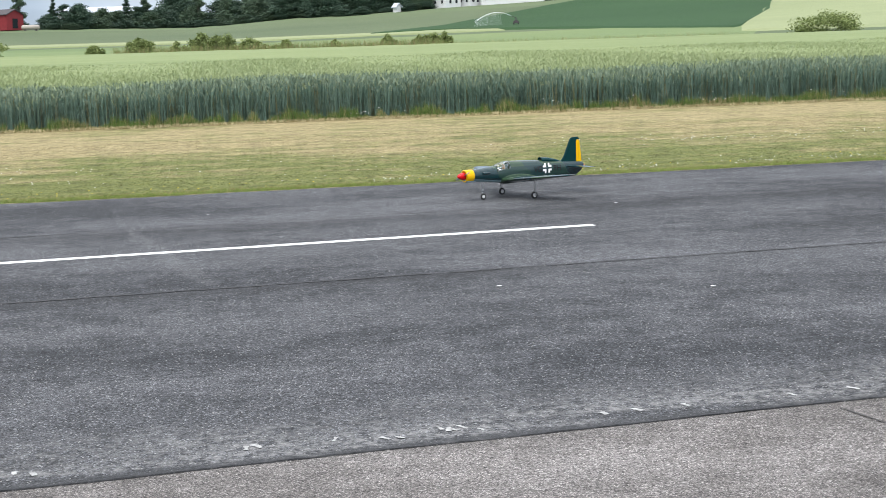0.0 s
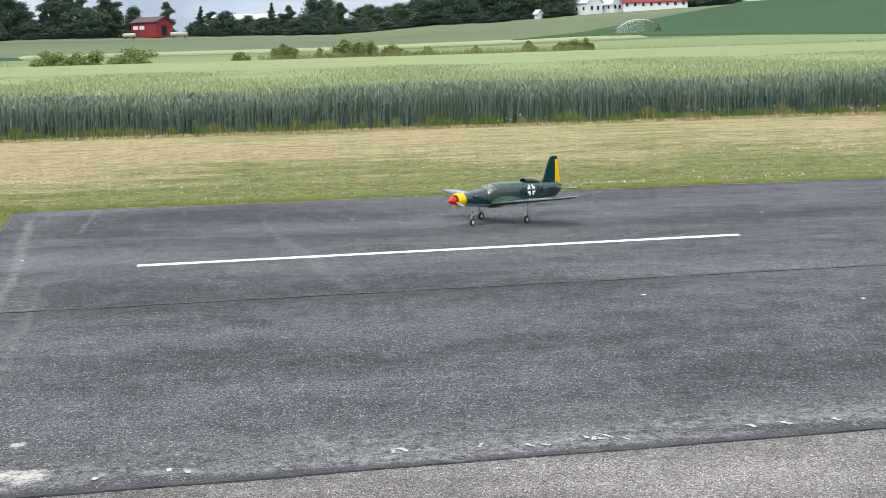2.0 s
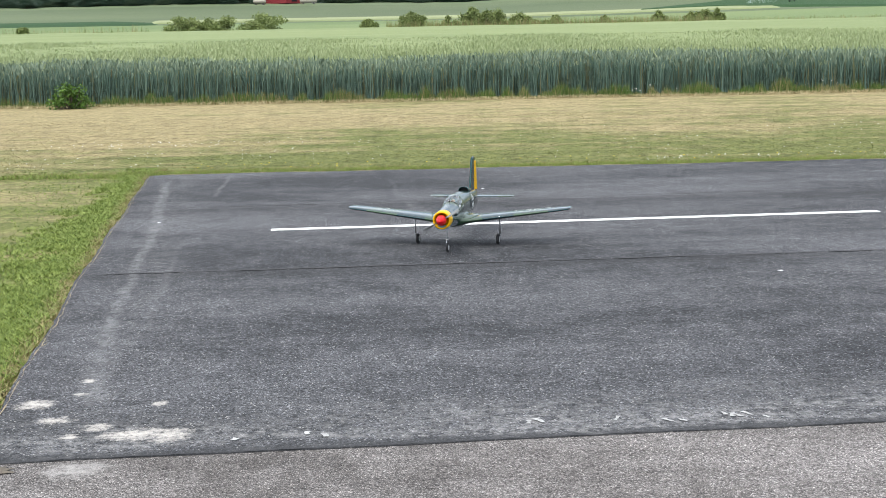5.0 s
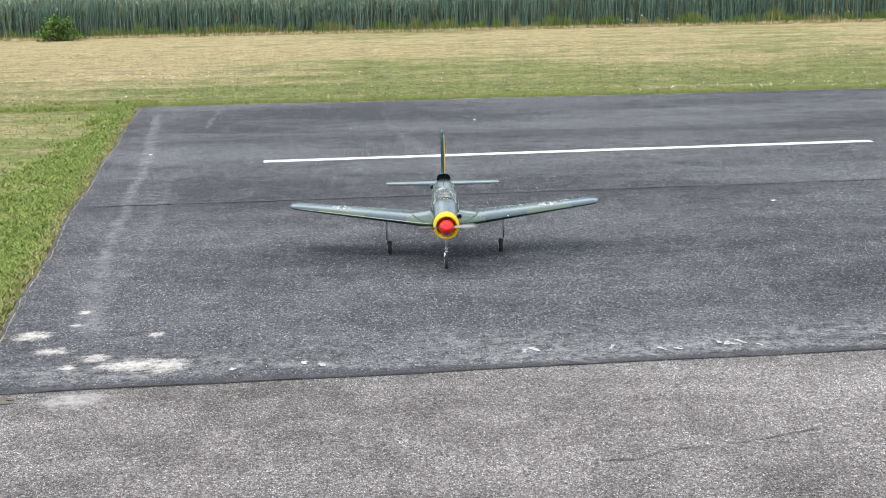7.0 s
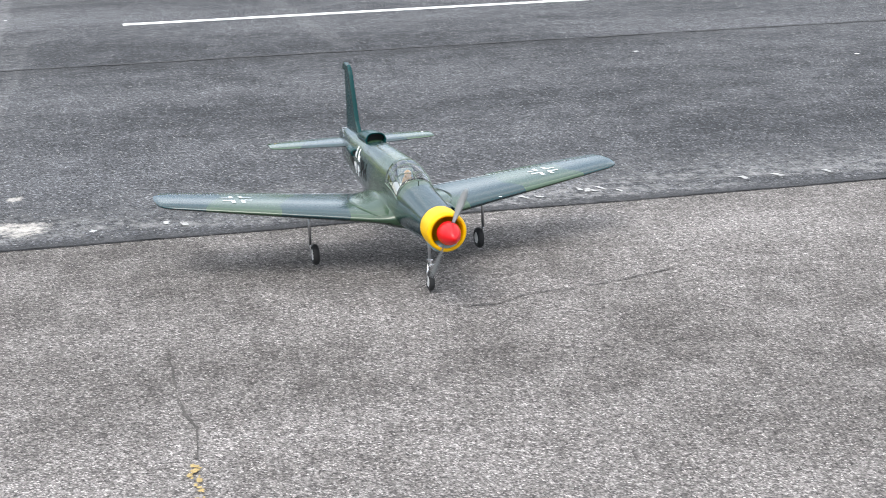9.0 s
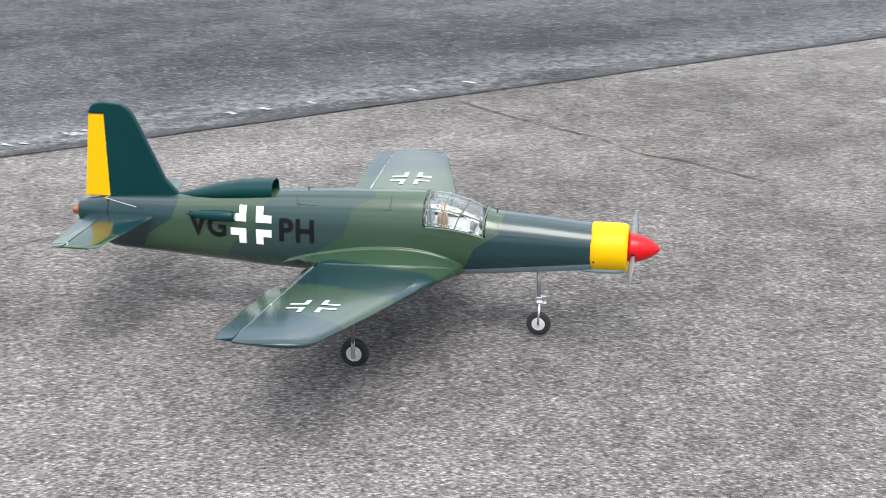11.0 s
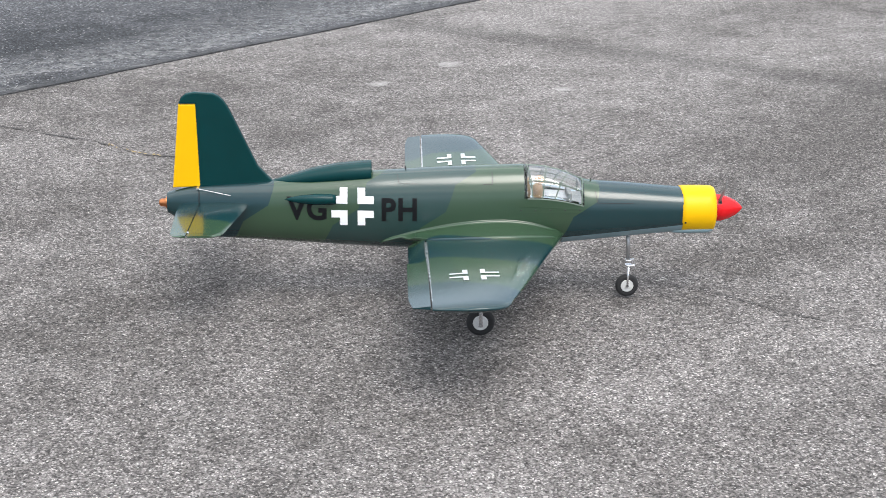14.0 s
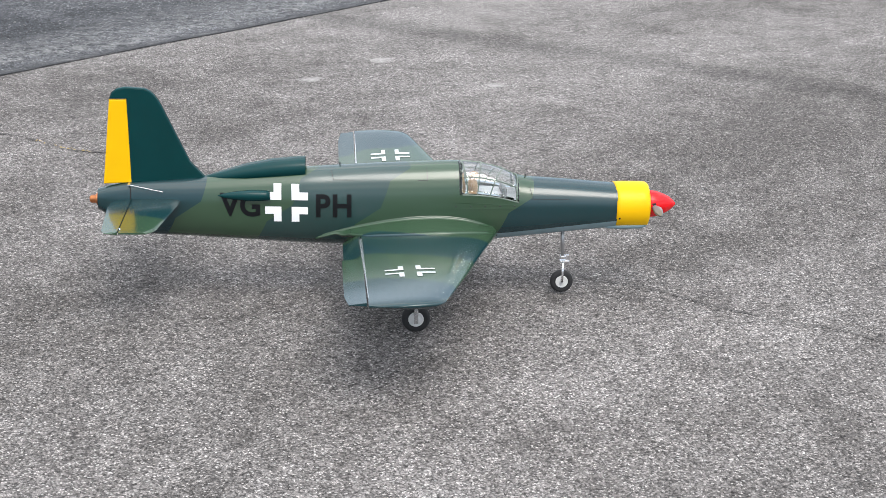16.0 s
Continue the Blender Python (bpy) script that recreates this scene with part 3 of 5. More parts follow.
M_STALK = crop_material("wheat_stalks", (0.052, 0.098, 0.074), (0.110, 0.178, 0.138), 1.0, (0.155, 0.23, 0.18))
M_FOOT = crop_material("wheat_foot", (0.085, 0.085, 0.04), (0.14, 0.15, 0.06), 1.0, (0.20, 0.17, 0.09))
M_EAR = crop_material("wheat_ears", (0.225, 0.275, 0.138), (0.270, 0.320, 0.160), 1.0, (0.315, 0.365, 0.190))
M_EAR_EDGE = crop_material("blue_green_wheat_ears", (0.115, 0.165, 0.115), (0.16, 0.215, 0.148), 1.0, (0.24, 0.30, 0.205))
M_GRASS = foliage("fresh_grass", (0.090, 0.140, 0.024), (0.33, 0.40, 0.105), mottle=6.0)
M_DRYGRASS = foliage("dry_grass", (0.17, 0.14, 0.06), (0.42, 0.35, 0.18), mottle=3.0)
M_WEED = foliage("green_weed", (0.035, 0.085, 0.014), (0.115, 0.205, 0.030))
M_BUSH = foliage("bush_leaves", (0.11, 0.15, 0.045), (0.26, 0.31, 0.11))
# far leaves: distance haze mixed into the greens, paler and bluer
M_LEAF = foliage("hazed_tree_leaves", (0.030, 0.062, 0.045), (0.085, 0.135, 0.085))
M_LEAF2 = foliage("hazed_birch_leaves", (0.042, 0.078, 0.050), (0.115, 0.165, 0.095))
M_BARK = plain("bark", (0.09, 0.075, 0.06), 0.9, grain=6, vary=0.4, bump=0.5)
M_PETAL_W = plain("white_petals", (0.8, 0.8, 0.74), 0.7)
M_PETAL_Y = plain("yellow_petals", (0.75, 0.58, 0.03), 0.7)


def field_material(name, low, high, stretch=(1, 1, 1), scale=0.05):
    n = Nodes(name)
    a = n.noise(scale, 5.0, 0.6, squash=stretch)
    b = n.noise(1.6, 4.0, 0.7)
    f = n.math("ADD", n.math("MULTIPLY", a, 0.6), n.math("MULTIPLY", b, 0.4))
    n.bump(b, 0.5, 0.2)
    return n.done(n.ramp(f, [(0.36, low), (0.62, high)]), 0.85, spec=0.15)


M_WHEAT_TOP = field_material("wheat_heads_from_above", (0.168, 0.212, 0.092), (0.222, 0.264, 0.121), (0.3, 1, 1), 0.09)
M_FIELD = field_material("grey_green_field", (0.078, 0.106, 0.056), (0.116, 0.146, 0.078), (0.4, 1, 1), 0.02)
M_PALE = field_material("pale_ripening_field", (0.205, 0.24, 0.122), (0.275, 0.305, 0.162), (0.3, 1, 1), 0.03)
M_GREEN = field_material("bright_green_meadow", (0.122, 0.175, 0.074), (0.172, 0.22, 0.095), (0.3, 1, 1), 0.03)
# green crop with the cloud shadow over it put into the colour
M_DARK = field_material("cloud_shaded_green_crop", (0.020, 0.055, 0.018), (0.032, 0.074, 0.026), (0.4, 1, 1), 0.02)


def wheat():
    x, y = [], []
    for y0, y1, dens in ((38.65, 40.2, 330), (40.2, 44, 210), (44, 56, 120), (56, 90, 46)):
        w0, w1 = -0.33 * y1 - 1.5, 0.52 * y1 + 2
        n = int((w1 - w0) * (y1 - y0) * dens)
        x.append(RNG.uniform(w0, w1, n))
        y.append(RNG.uniform(y0, y1, n))
    x, y = np.concatenate(x), np.concatenate(y)
    edge = 38.75 + 0.10 * np.sin(x * 0.71) + 0.06 * np.sin(x * 2.3 + 1) + 0.05 * np.sin(x * 5.9)
    keep = y > edge
    x, y = x[keep], y[keep]
    n = len(x)
    z = height_at(x, y) - 0.02
    h = RNG.normal(0.93, 0.05, n) + 0.05 * np.sin(x * 0.45) + 0.03 * np.sin(x * 1.9 + y)
    h -= 0.30 * np.clip((39.5 - y) / 0.7, 0, 1) * RNG.random(n)
    a = RNG.uniform(0, np.pi, n)
    far = np.clip((y - 39) / 30, 0, 1)
    w = RNG.uniform(0.005, 0.009, n) * (1 + 0.25 * far)
    side = np.stack([np.cos(a), np.sin(a) * 0.4, np.zeros(n)], -1) * w[:, None]
    base = np.stack([x, y, z], -1)
    bend = RNG.normal(0, 0.05, (n, 2))
    top = base + np.stack([bend[:, 0], bend[:, 1], h], -1)
    stem = np.stack([base - side, base + side, top + side, top - side], 1)
    tip = top + np.stack([bend[:, 0] * 0.8, bend[:, 1] * 0.8, RNG.uniform(0.08, 0.13, n)], -1)
    ear = np.stack([top - side * 1.2, top + side * 1.2, tip + side * 1.6, tip - side * 1.6], 1)
    polys, idx = [stem, ear], [np.where(RNG.random(n) < 0.12, 1, np.where(RNG.random(n) < np.clip((y - 41) / 8, 0, 0.9), 2, 0)), np.where(RNG.random(n) < np.clip((y - 39.3) / 5.5, 0.05, 1.0), 2, 3)]
    near = y < 46
    for lo, hi in ((0.25, 0.5), (0.5, 0.8), (0.6, 0.9)):
        m = int(near.sum())
        b0 = base[near] + (top - base)[near] * RNG.uniform(lo, hi, m)[:, None]
        d = RNG.uniform(0, 2 * np.pi, m)
        ln = RNG.uniform(0.12, 0.26, m)
        out = np.stack([np.cos(d) * ln * 0.6, np.sin(d) * ln * 0.6, ln * RNG.uniform(0.1, 0.9, m)], -1)
        s = np.stack([-np.sin(d), np.cos(d), np.zeros(m)], -1) * 0.007
        polys.append(np.stack([b0 - s, b0 + s, b0 + out + s * 0.2, b0 + out - s * 0.2], 1))
        idx.append(np.zeros(m))
    me = blades_mesh("wheat_crop", np.concatenate(polys), 4, np.concatenate(idx), (M_STALK, M_FOOT, M_EAR, M_EAR_EDGE))
    tagged(new("wheat_crop", me), "tall blue-green wheat stalks with pale ears", "wheat crop", kind="stuff")


wheat()


def sheet(name, b0, b1, near_d, far_d, lift, material, label, category, nb=60, nd=20, wave=0.0):
    """A field between two bearings; its near and far ends may depend on the bearing."""
    verts, faces = [], []
    for i in range(nb + 1):
        b = b0 + (b1 - b0) * i / nb
        d0, d1 = near_d(b), far_d(b)
        for k in range(nd + 1):
            d = d0 + (d1 - d0) * (k / nd) ** 1.4
            p = polar(b, d)
            if k in (0, nd) or i in (0, nb):
                verts.append((p.x, p.y, rise(p.x, p.y) - 0.02))
                continue
            verts.append((p.x, p.y, rise(p.x, p.y) + (lift if isinstance(lift, float) else lift(d)) + wave * (noise.noise((p.x * 0.9, p.y * 0.9, 1)) + 0.7 * noise.noise((p.x * 0.2, p.y * 0.2, 4)))))
    for i in range(nb):
        for k in range(nd):
            a = i * (nd + 1) + k
            faces.append((a, a + nd + 1, a + nd + 2, a + 1))
    me = mesh_of(name, verts, faces, True)
    me.materials.append(material)
    return tagged(new(name, me), label, category, kind="structure")


def reach(b, angle):
    """How far off the land shows at that angle over the horizon."""
    d = 165.0
    while d < 430:
        p = polar(b, d)
        if math.degrees(math.atan2(rise(p.x, p.y) - EYE_HEIGHT, d)) >= angle:
            return d
        d += 1.0
    return 430.0


front_d = lambda b: 39.9 / max(0.2, math.cos(radians(b)))
sheet("wheat_field", -58, 58, front_d, lambda b: 160.0, lambda d: 0.80 + 0.20 * min(1.0, max(0.0, (d - 43) / 30)), M_WHEAT_TOP, "broad pale green wheat field", "field", 240, 120, 0.05)
sheet("hill_field", -60, 60, lambda b: 158.0, lambda b: 900.0, 0.10, M_FIELD, "grey-green field on the far slope", "field")
sheet("meadow", -58, 22, lambda b: 160.0, lambda b: reach(b, 0.47 + 0.012 * max(0, b - 2)), 0.25, M_GREEN, "bright green meadow strip", "field")
sheet("pale_strip", -12, 12, lambda b: reach(b, 0.49 + 0.012 * max(0, b)), lambda b: reach(b, 0.58 + 0.012 * max(0, b)), 0.40, M_PALE, "pale ripening strip of field", "field")
sheet("dark_crop", 6.5, 22.4, lambda b: reach(b, float(np.interp(b, (6, 9.5, 14, 20.7, 22.4), (0.60, 0.70, 0.62, 0.42, 1.4)))),
      lambda b: max(reach(b, float(np.interp(b, (6, 9.5, 14, 20.7, 22.4), (0.60, 0.70, 0.62, 0.42, 1.4)))), 430.0 if b > 15 else reach(b, float(np.interp(b, (6.5, 9.5, 13.6, 15.0), (0.62, 0.87, 1.58, 1.78))))), 0.5, M_DARK, "green crop on the hillside, darkened in colour for cloud shadow", "field")
sheet("pale_hill_field", 20.6, 45, lambda b: reach(b, 0.30), lambda b: 445.0 if b > 22.0 else reach(b, float(np.interp(b, (20.6, 22.0), (0.40, 1.45)))), 0.45, M_PALE, "pale ripening field with wheel tracks", "field")
sheet("dark_strip", -30, -11.4, lambda b: reach(b, 0.44), lambda b: reach(b, 0.62 if b < -13 else 0.55), 0.45, M_DARK, "green strip of crop, darkened in colour for cloud shadow", "field", 20, 4)


def grasses():
    def put(name, tri, mat, label):
        tagged(new(name, blades_mesh(name, tri, 3, None, (mat,))), label, "grass", kind="stuff")

    # verge beside the runway's end
    n = 170000
    y = RNG.uniform(6.2, 19.5, n)
    back = np.abs(RNG.normal(0, 1.3, n))
    ex = np.array([edge_x(v) for v in y])
    x = ex - 0.01 - back + RNG.normal(0, 0.02, n)
    keep = RNG.random(n) < np.clip(1.2 - back / 4.0, 0.1, 1)
    x, y, back = x[keep], y[keep], back[keep]
    m = len(x)
    tuft = np.array([noise.noise((a * 1.3, b * 1.3, 5)) + 0.7 * noise.noise((a * 5.5, b * 5.5, 9)) for a, b in zip(x.tolist(), y.tolist())])
    width = np.interp(y, (6.0, 9.0, 11.5, 14.0, 18.5), (2.4, 1.7, 1.0, 0.6, 0.42))
    lush = RNG.random(m) < np.clip(1.25 - back / width + 0.9 * tuft, 0.02, 0.95)
    dry = (back < 0.10) & (RNG.random(m) < 0.75 - 5 * back)
    h = np.where(lush, RNG.uniform(0.004, 0.014, m) * np.clip(1 + 1.3 * tuft, 0.3, 2.4), RNG.uniform(0.002, 0.006, m)) + 0.016
    t = tufts(x, y, np.full(m, -0.02), h, RNG.uniform(0.007, 0.017, m), 2.6)
    put("verge_grass", t[lush & ~dry], M_GRASS, "fresh green grass along the asphalt edge")
    put("dry_verge_grass", t[dry], M_DRYGRASS, "short dry grass at the asphalt edge")
    # far edge of the runway
    n = 70000
    x = RNG.uniform(-6, 24, n)
    back = np.abs(RNG.normal(0, 0.38, n))
    y = np.array([far_y(v) for v in x]) + back - 0.02
    keep = (x > -4.1) | (RNG.random(n) < 0.5)
    x, y, back = x[keep], y[keep], back[keep]
    m = len(x)
    t = tufts(x, y, np.full(m, -0.02), RNG.uniform(0.028, 0.060, m) * np.clip(1.2 - back, 0.4, 1), RNG.uniform(0.006, 0.014, m), 1.2)
    dry = RNG.random(m) < np.clip(back * 0.6, 0.08, 0.7)
    put("edge_grass", t[~dry], M_GRASS, "taller green grass along the far runway edge")
    put("dry_edge_grass", t[dry], M_DRYGRASS, "dry grass along the far runway edge")
    # mown meadow: short blades lying almost flat
    n = 60000
    y = 18.6 + 13.0 * RNG.random(n) ** 1.4
    x = RNG.uniform(-0.36, 0.56, n) * y
    keep = (y > 18.75 + 0.045 * x) | (x < -4.3)
    x, y = x[keep], y[keep]
    m = len(x)
    t = tufts(x, y, np.full(m, -0.029), RNG.uniform(0.005, 0.012, m), RNG.uniform(0.010, 0.024, m), 5.0)
    put("mown_grass", t, M_TURF, "short mown grass, straw-coloured in swaths")
    # rough edge before the wheat
    n = 70000
    x = RNG.uniform(-16, 24, n)
    y = 38.55 + 0.10 * np.sin(x * 0.71) + 0.06 * np.sin(x * 2.3 + 1) + RNG.normal(0, 0.20, n)
    clump = np.clip(0.5 + np.array([0.8 * noise.noise((v * 1.4, 0, 2)) + 0.6 * noise.noise((v * 4.3, 1, 2)) for v in x]), 0.12, 1.4)
    t = tufts(x, y, np.full(n, -0.02), RNG.uniform(0.12, 0.50, n) * clump, RNG.uniform(0.007, 0.015, n), 0.45)
    dry = RNG.random(n) < np.clip(0.24 + np.array([0.6 * noise.noise((v * 0.9, 5, 2)) for v in x]), 0.1, 0.9)
    n2 = 16000
    x2 = RNG.uniform(-16, 24, n2)
    y2 = 38.12 + 0.10 * np.sin(x2 * 0.71) + RNG.normal(0, 0.13, n2)
    t2 = tufts(x2, y2, np.full(n2, -0.02), RNG.uniform(0.03, 0.10, n2), RNG.uniform(0.012, 0.03, n2), 1.8)
    put("straw_litter", t2, M_LITTER, "pale cut straw lying along the wheat's foot")
    put("rough_grass", t[~dry], M_WEED2, "rough green grass at the foot of the wheat")
    put("dry_rough_grass", t[dry], M_DRYGRASS, "dry grass at the foot of the wheat")


M_LITTER = foliage("cut_straw", (0.30, 0.25, 0.13), (0.52, 0.45, 0.27))
M_WEED2 = foliage("rough_green_grass", (0.050, 0.095, 0.018), (0.135, 0.205, 0.045))
grasses()


def flowers():
    for name, mat, label, spots in (
            ("yellow_flowers", M_PETAL_Y, "scattered small yellow flowers", [(RNG.uniform(-3.5, 20), None, 0.16, 0.09) for _ in range(130)]),
            ("white_clover", M_PETAL_W, "scattered white clover heads", [(cx + RNG.normal(0, sx), cy + RNG.normal(0, sy), 0, 0.05) for cx, cy, sx, sy, k in
                                                                          ((-4.5, 23.2, 1.4, 0.5, 70), (-2.2, 21.0, 1.1, 0.6, 30), (9.6, 24.5, 2.2, 0.6, 120), (1, 22.5, 3, 1.2, 25), (6, 20.5, 3, 0.5, 25), (-5.3, 20.0, 0.8, 0.6, 30)) for _ in range(k)] + [(RNG.uniform(2.0, 16), None, 0.14, 0.085) for _ in range(170)])):
        quads = []
        for x, y, back, h in spots:
            if y is None:
                y = far_y(x) + abs(RNG.normal(0, back))
            r = RNG.uniform(0.004, 0.007)
            z = h * RNG.uniform(0.6, 1.2) + 0.01
            quads.append([(x - r, y - r * 0.5, z - r * 0.6), (x + r, y - r * 0.5, z - r * 0.6), (x + r, y + r * 0.5, z + r * 0.6), (x - r, y + r * 0.5, z + r * 0.6)])
        tagged(new(name, blades_mesh(name, np.array(quads), 4, None, (mat,))), label, "flowers", kind="stuff")
    quads = []
    for cx, k in ((4.9, 10), (9.0, 8), (11.0, 10), (14.0, 14), (17.5, 12)):
        for _ in range(k):
            x, y, z, r = cx + RNG.normal(0, 0.5), 38.4 + RNG.normal(0, 0.15), RNG.uniform(0.12, 0.35), RNG.uniform(0.006, 0.013)
            quads.append([(x - r, y, z - r * 0.5), (x + r, y, z - r * 0.5), (x + r, y + r, z + r * 0.5), (x - r, y + r, z + r * 0.5)])
    tagged(new("field_daisies", blades_mesh("field_daisies", np.array(quads), 4, None, (M_PETAL_W,))), "white wild flowers at the wheat edge", "flowers", kind="stuff")


flowers()


# ---- bushes and trees ----
def leaf_cloud(centres, radii, count, size, seed):
    """Small tilted leaves scattered through overlapping clumps, denser towards their skins."""
    r = np.random.default_rng(seed)
    out = []
    for c, rad in zip(centres, radii):
        n = max(8, int(count * (rad[0] * rad[2]) / sum(q[0] * q[2] for q in radii)))
        d = r.normal(0, 1, (n, 3))
        d /= np.linalg.norm(d, axis=1)[:, None]
        p = np.asarray(c) + d * np.asarray(rad) * (r.uniform(0.25, 1.0, n) ** 0.5)[:, None] * r.uniform(0.65, 1.4, n)[:, None]
        u = r.normal(0, 1, (n, 3))
        u /= np.linalg.norm(u, axis=1)[:, None]
        v = np.cross(u, r.normal(0, 1, (n, 3)))
        v /= np.linalg.norm(v, axis=1)[:, None] + 1e-6
        s = (r.uniform(0.6, 1.3, n) * size)[:, None]
        out.append(np.stack([p - u * s, p + v * s * 0.55, p + u * s, p - v * s * 0.55], 1))
    return np.concatenate(out)


def tree(name, kind, seed, label, leaf):
    """A tapered trunk with limbs, and a crown of leaves in clumps."""
    r = random.Random(seed)
    top = new(name)
    trunk_h = {"round": 9.5, "tall": 13.0, "spruce": 13.0}[kind]
    limbs = [rod((0, 0, -0.4), (r.uniform(-0.2, 0.2), r.uniform(-0.2, 0.2), trunk_h * 0.55), 0.24, 8, 0.14), rod((0, 0, trunk_h * 0.52), (r.uniform(-0.4, 0.4), 0, trunk_h * 0.92), 0.13, 6, 0.03)]
    centres, radii = [], []
    if kind == "spruce":
        for k in range(9):
            z = 0.7 + (trunk_h - 0.9) * k / 8
            w = 2.3 * (1 - k / 8.6) + 0.15
            for j in range(4):
                a = r.uniform(0, 6.28)
                centres.append((math.cos(a) * w * 0.45, math.sin(a) * w * 0.45, z))
                radii.append((w * 0.62, w * 0.62, 0.75))
    else:
        n = 44 if kind == "round" else 34
        wide = 3.2 if kind == "round" else 2.2
        for k in range(n):
            z = trunk_h * (0.06 + 0.90 * (k + 0.5) / n)
            spread = wide * math.sin(math.pi * min(1, 0.28 + 0.70 * (k + 0.5) / n)) ** 0.6
            a, q = r.uniform(0, 6.28), r.uniform(0.25, 0.95) * spread
            c = (math.cos(a) * q, math.sin(a) * q, z + r.uniform(-0.5, 0.5))
            centres.append(c)
            s = r.uniform(0.75, 1.35) * (1.15 if kind == "round" else 0.85)
            radii.append((s, s, s * 0.85))
            limbs.append(rod((0, 0, max(1.0, c[2] - 1.6)), c, 0.06, 5, 0.02))
    part("trunk", joined(*limbs), M_BARK, top)
    me = blades_mesh("crown", leaf_cloud(centres, radii, 11000 if kind != "spruce" else 8000, 0.19, seed), 4, None, (leaf,))
    part("crown", me, None, top)
    tagged(top, label, "tree", group="trees of the far wood")
    return top


PROTOS = [tree("tree", "round", 1, "dark green round-crowned tree at the field's far end", M_LEAF), tree("tree", "round", 2, "dark green round-crowned tree at the field's far end", M_LEAF), tree("tree", "tall", 3, "tall loose-crowned birch at the field's far end", M_LEAF2),
          tree("tree", "tall", 4, "tall dark tree at the field's far end", M_LEAF), tree("spruce", "spruce", 5, "slim dark spruce at the field's far end", M_LEAF), tree("tree", "round", 6, "mid-green round-crowned tree at the field's far end", M_LEAF2)]


def woods():
    r = random.Random(11)
    spots = []  # bearing, distance, height as a share of the model, model

    def row(b0, b1, step, d, h0, h1, kinds):
        b = b0
        while b < b1:
            spots.append((b + r.uniform(-0.1, 0.1), d + r.uniform(-8, 8), r.uniform(h0, h1), r.choice(kinds)))
            b += step * r.uniform(0.7, 1.3)

    row(-20.0, -15.9, 0.42, 432, 0.5, 0.75, (0, 1, 4))
    row(-15.9, -13.6, 0.40, 430, 0.45, 0.62, (0, 1, 5))
    row(-13.7, -11.6, 0.26, 430, 1.0, 1.25, (0, 1, 3, 4))
    row(-11.6, -8.2, 0.45, 432, 0.5, 0.95, (2, 3, 4, 2))
    row(-9.4, -7.9, 0.30, 426, 0.75, 0.95, (1, 0, 3))
    row(-5.35, -1.6, 0.42, 430, 0.42, 0.72, (0, 4, 5, 3))
    row(-1.9, 1.4, 0.40, 434, 0.4, 0.6, (0, 5, 1))
    row(-0.9, -0.3, 0.35, 440, 0.95, 1.1, (0,))
    row(1.0, 3.6, 0.30, 440, 0.62, 0.88, (0, 1, 5))
    row(3.4, 9.2, 0.28, 438, 1.0, 1.35, (0, 1, 3, 4))
    row(3.3, 9.0, 0.33, 430, 0.6, 0.9, (0, 1, 5))
    row(9.0, 15.0, 0.42, 475, 0.9, 1.3, (0, 1, 3))
    row(13.3, 15.2, 0.40, 432, 0.45, 0.65, (0, 5))
    row(-22, -8, 0.34, 455, 0.35, 0.55, (0, 1, 5))
    row(-5.2, 1.5, 0.32, 446, 0.30, 0.5, (0, 1, 5))
    row(3.3, 9.2, 0.30, 452, 0.9, 1.3, (0, 1, 3))
    row(-20, -7.9, 0.30, 424, 0.16, 0.32, (0, 1, 5))
    row(-5.3, 9.0, 0.28, 426, 0.14, 0.28, (0, 1, 5))
    spots += [(-6.35, 424, 0.75, 2), (-9.9, 424, 1.05, 2), (-8.6, 424, 0.95, 2), (-7.6, 436, 0.9, 0), (-12.2, 424, 1.25, 3), (-10.6, 426, 1.1, 3), (0.2, 428, 0.7, 2), (-1.75, 428, 0.65, 2), (9.6, 440, 0.8, 0), (10.5, 440, 0.75, 3), (-5.1, 424, 0.62, 4)]
    for i, (b, d, s, k) in enumerate(spots):
        p = polar(b, d)
        m = Matrix.Translation((p.x, p.y, rise(p.x, p.y) - 0.1)) @ pose(0, 0, 0, 0, 0, r.uniform(0, 360))
        ob = PROTOS[k]
        if ob.get("used"):
            c = copy_thing(ob, m)
        else:
            ob["used"] = 1
            ob.matrix_basis = m
            c = ob
        w = (0.55 + 0.6 * s) * r.uniform(1.0, 1.35)
        c.scale = (w, w, s)
    for ob in PROTOS:
        if "used" in ob:
            del ob["used"]


woods()


def bush(name, b, d, width, height, seed, label, leaf, size=0.10, count=1500, lift=0.0):
    r = random.Random(seed)
    p = polar(b, d)
    top = new(name)
    centres, radii, stems = [], [], []
    for k in range(34):
        a, q = r.uniform(0, 6.28), r.uniform(0, 1.0) ** 0.6 * 0.80 * width / 2
        dome = height * (1 - 0.55 * (2 * q / width) ** 2)
        z = dome * r.uniform(0.06, 0.84)
        centres.append((math.cos(a) * q, math.sin(a) * q * 0.8, z))
        s = width * r.uniform(0.11, 0.17)
        radii.append((s, s, height * r.uniform(0.11, 0.20)))
        stems.append(rod((r.uniform(-0.1, 0.1), 0, -0.1), centres[-1], 0.03, 5, 0.01))
    part("stems", joined(*stems), M_BARK, top)
    part("leaves", blades_mesh("leaves", leaf_cloud(centres, radii, count, size, seed), 4, None, (leaf,)), None, top)
    top.matrix_basis = Matrix.Translation((p.x, p.y, rise(p.x, p.y) + lift))
    return tagged(top, label, "bush", group="bushes beyond the wheat")


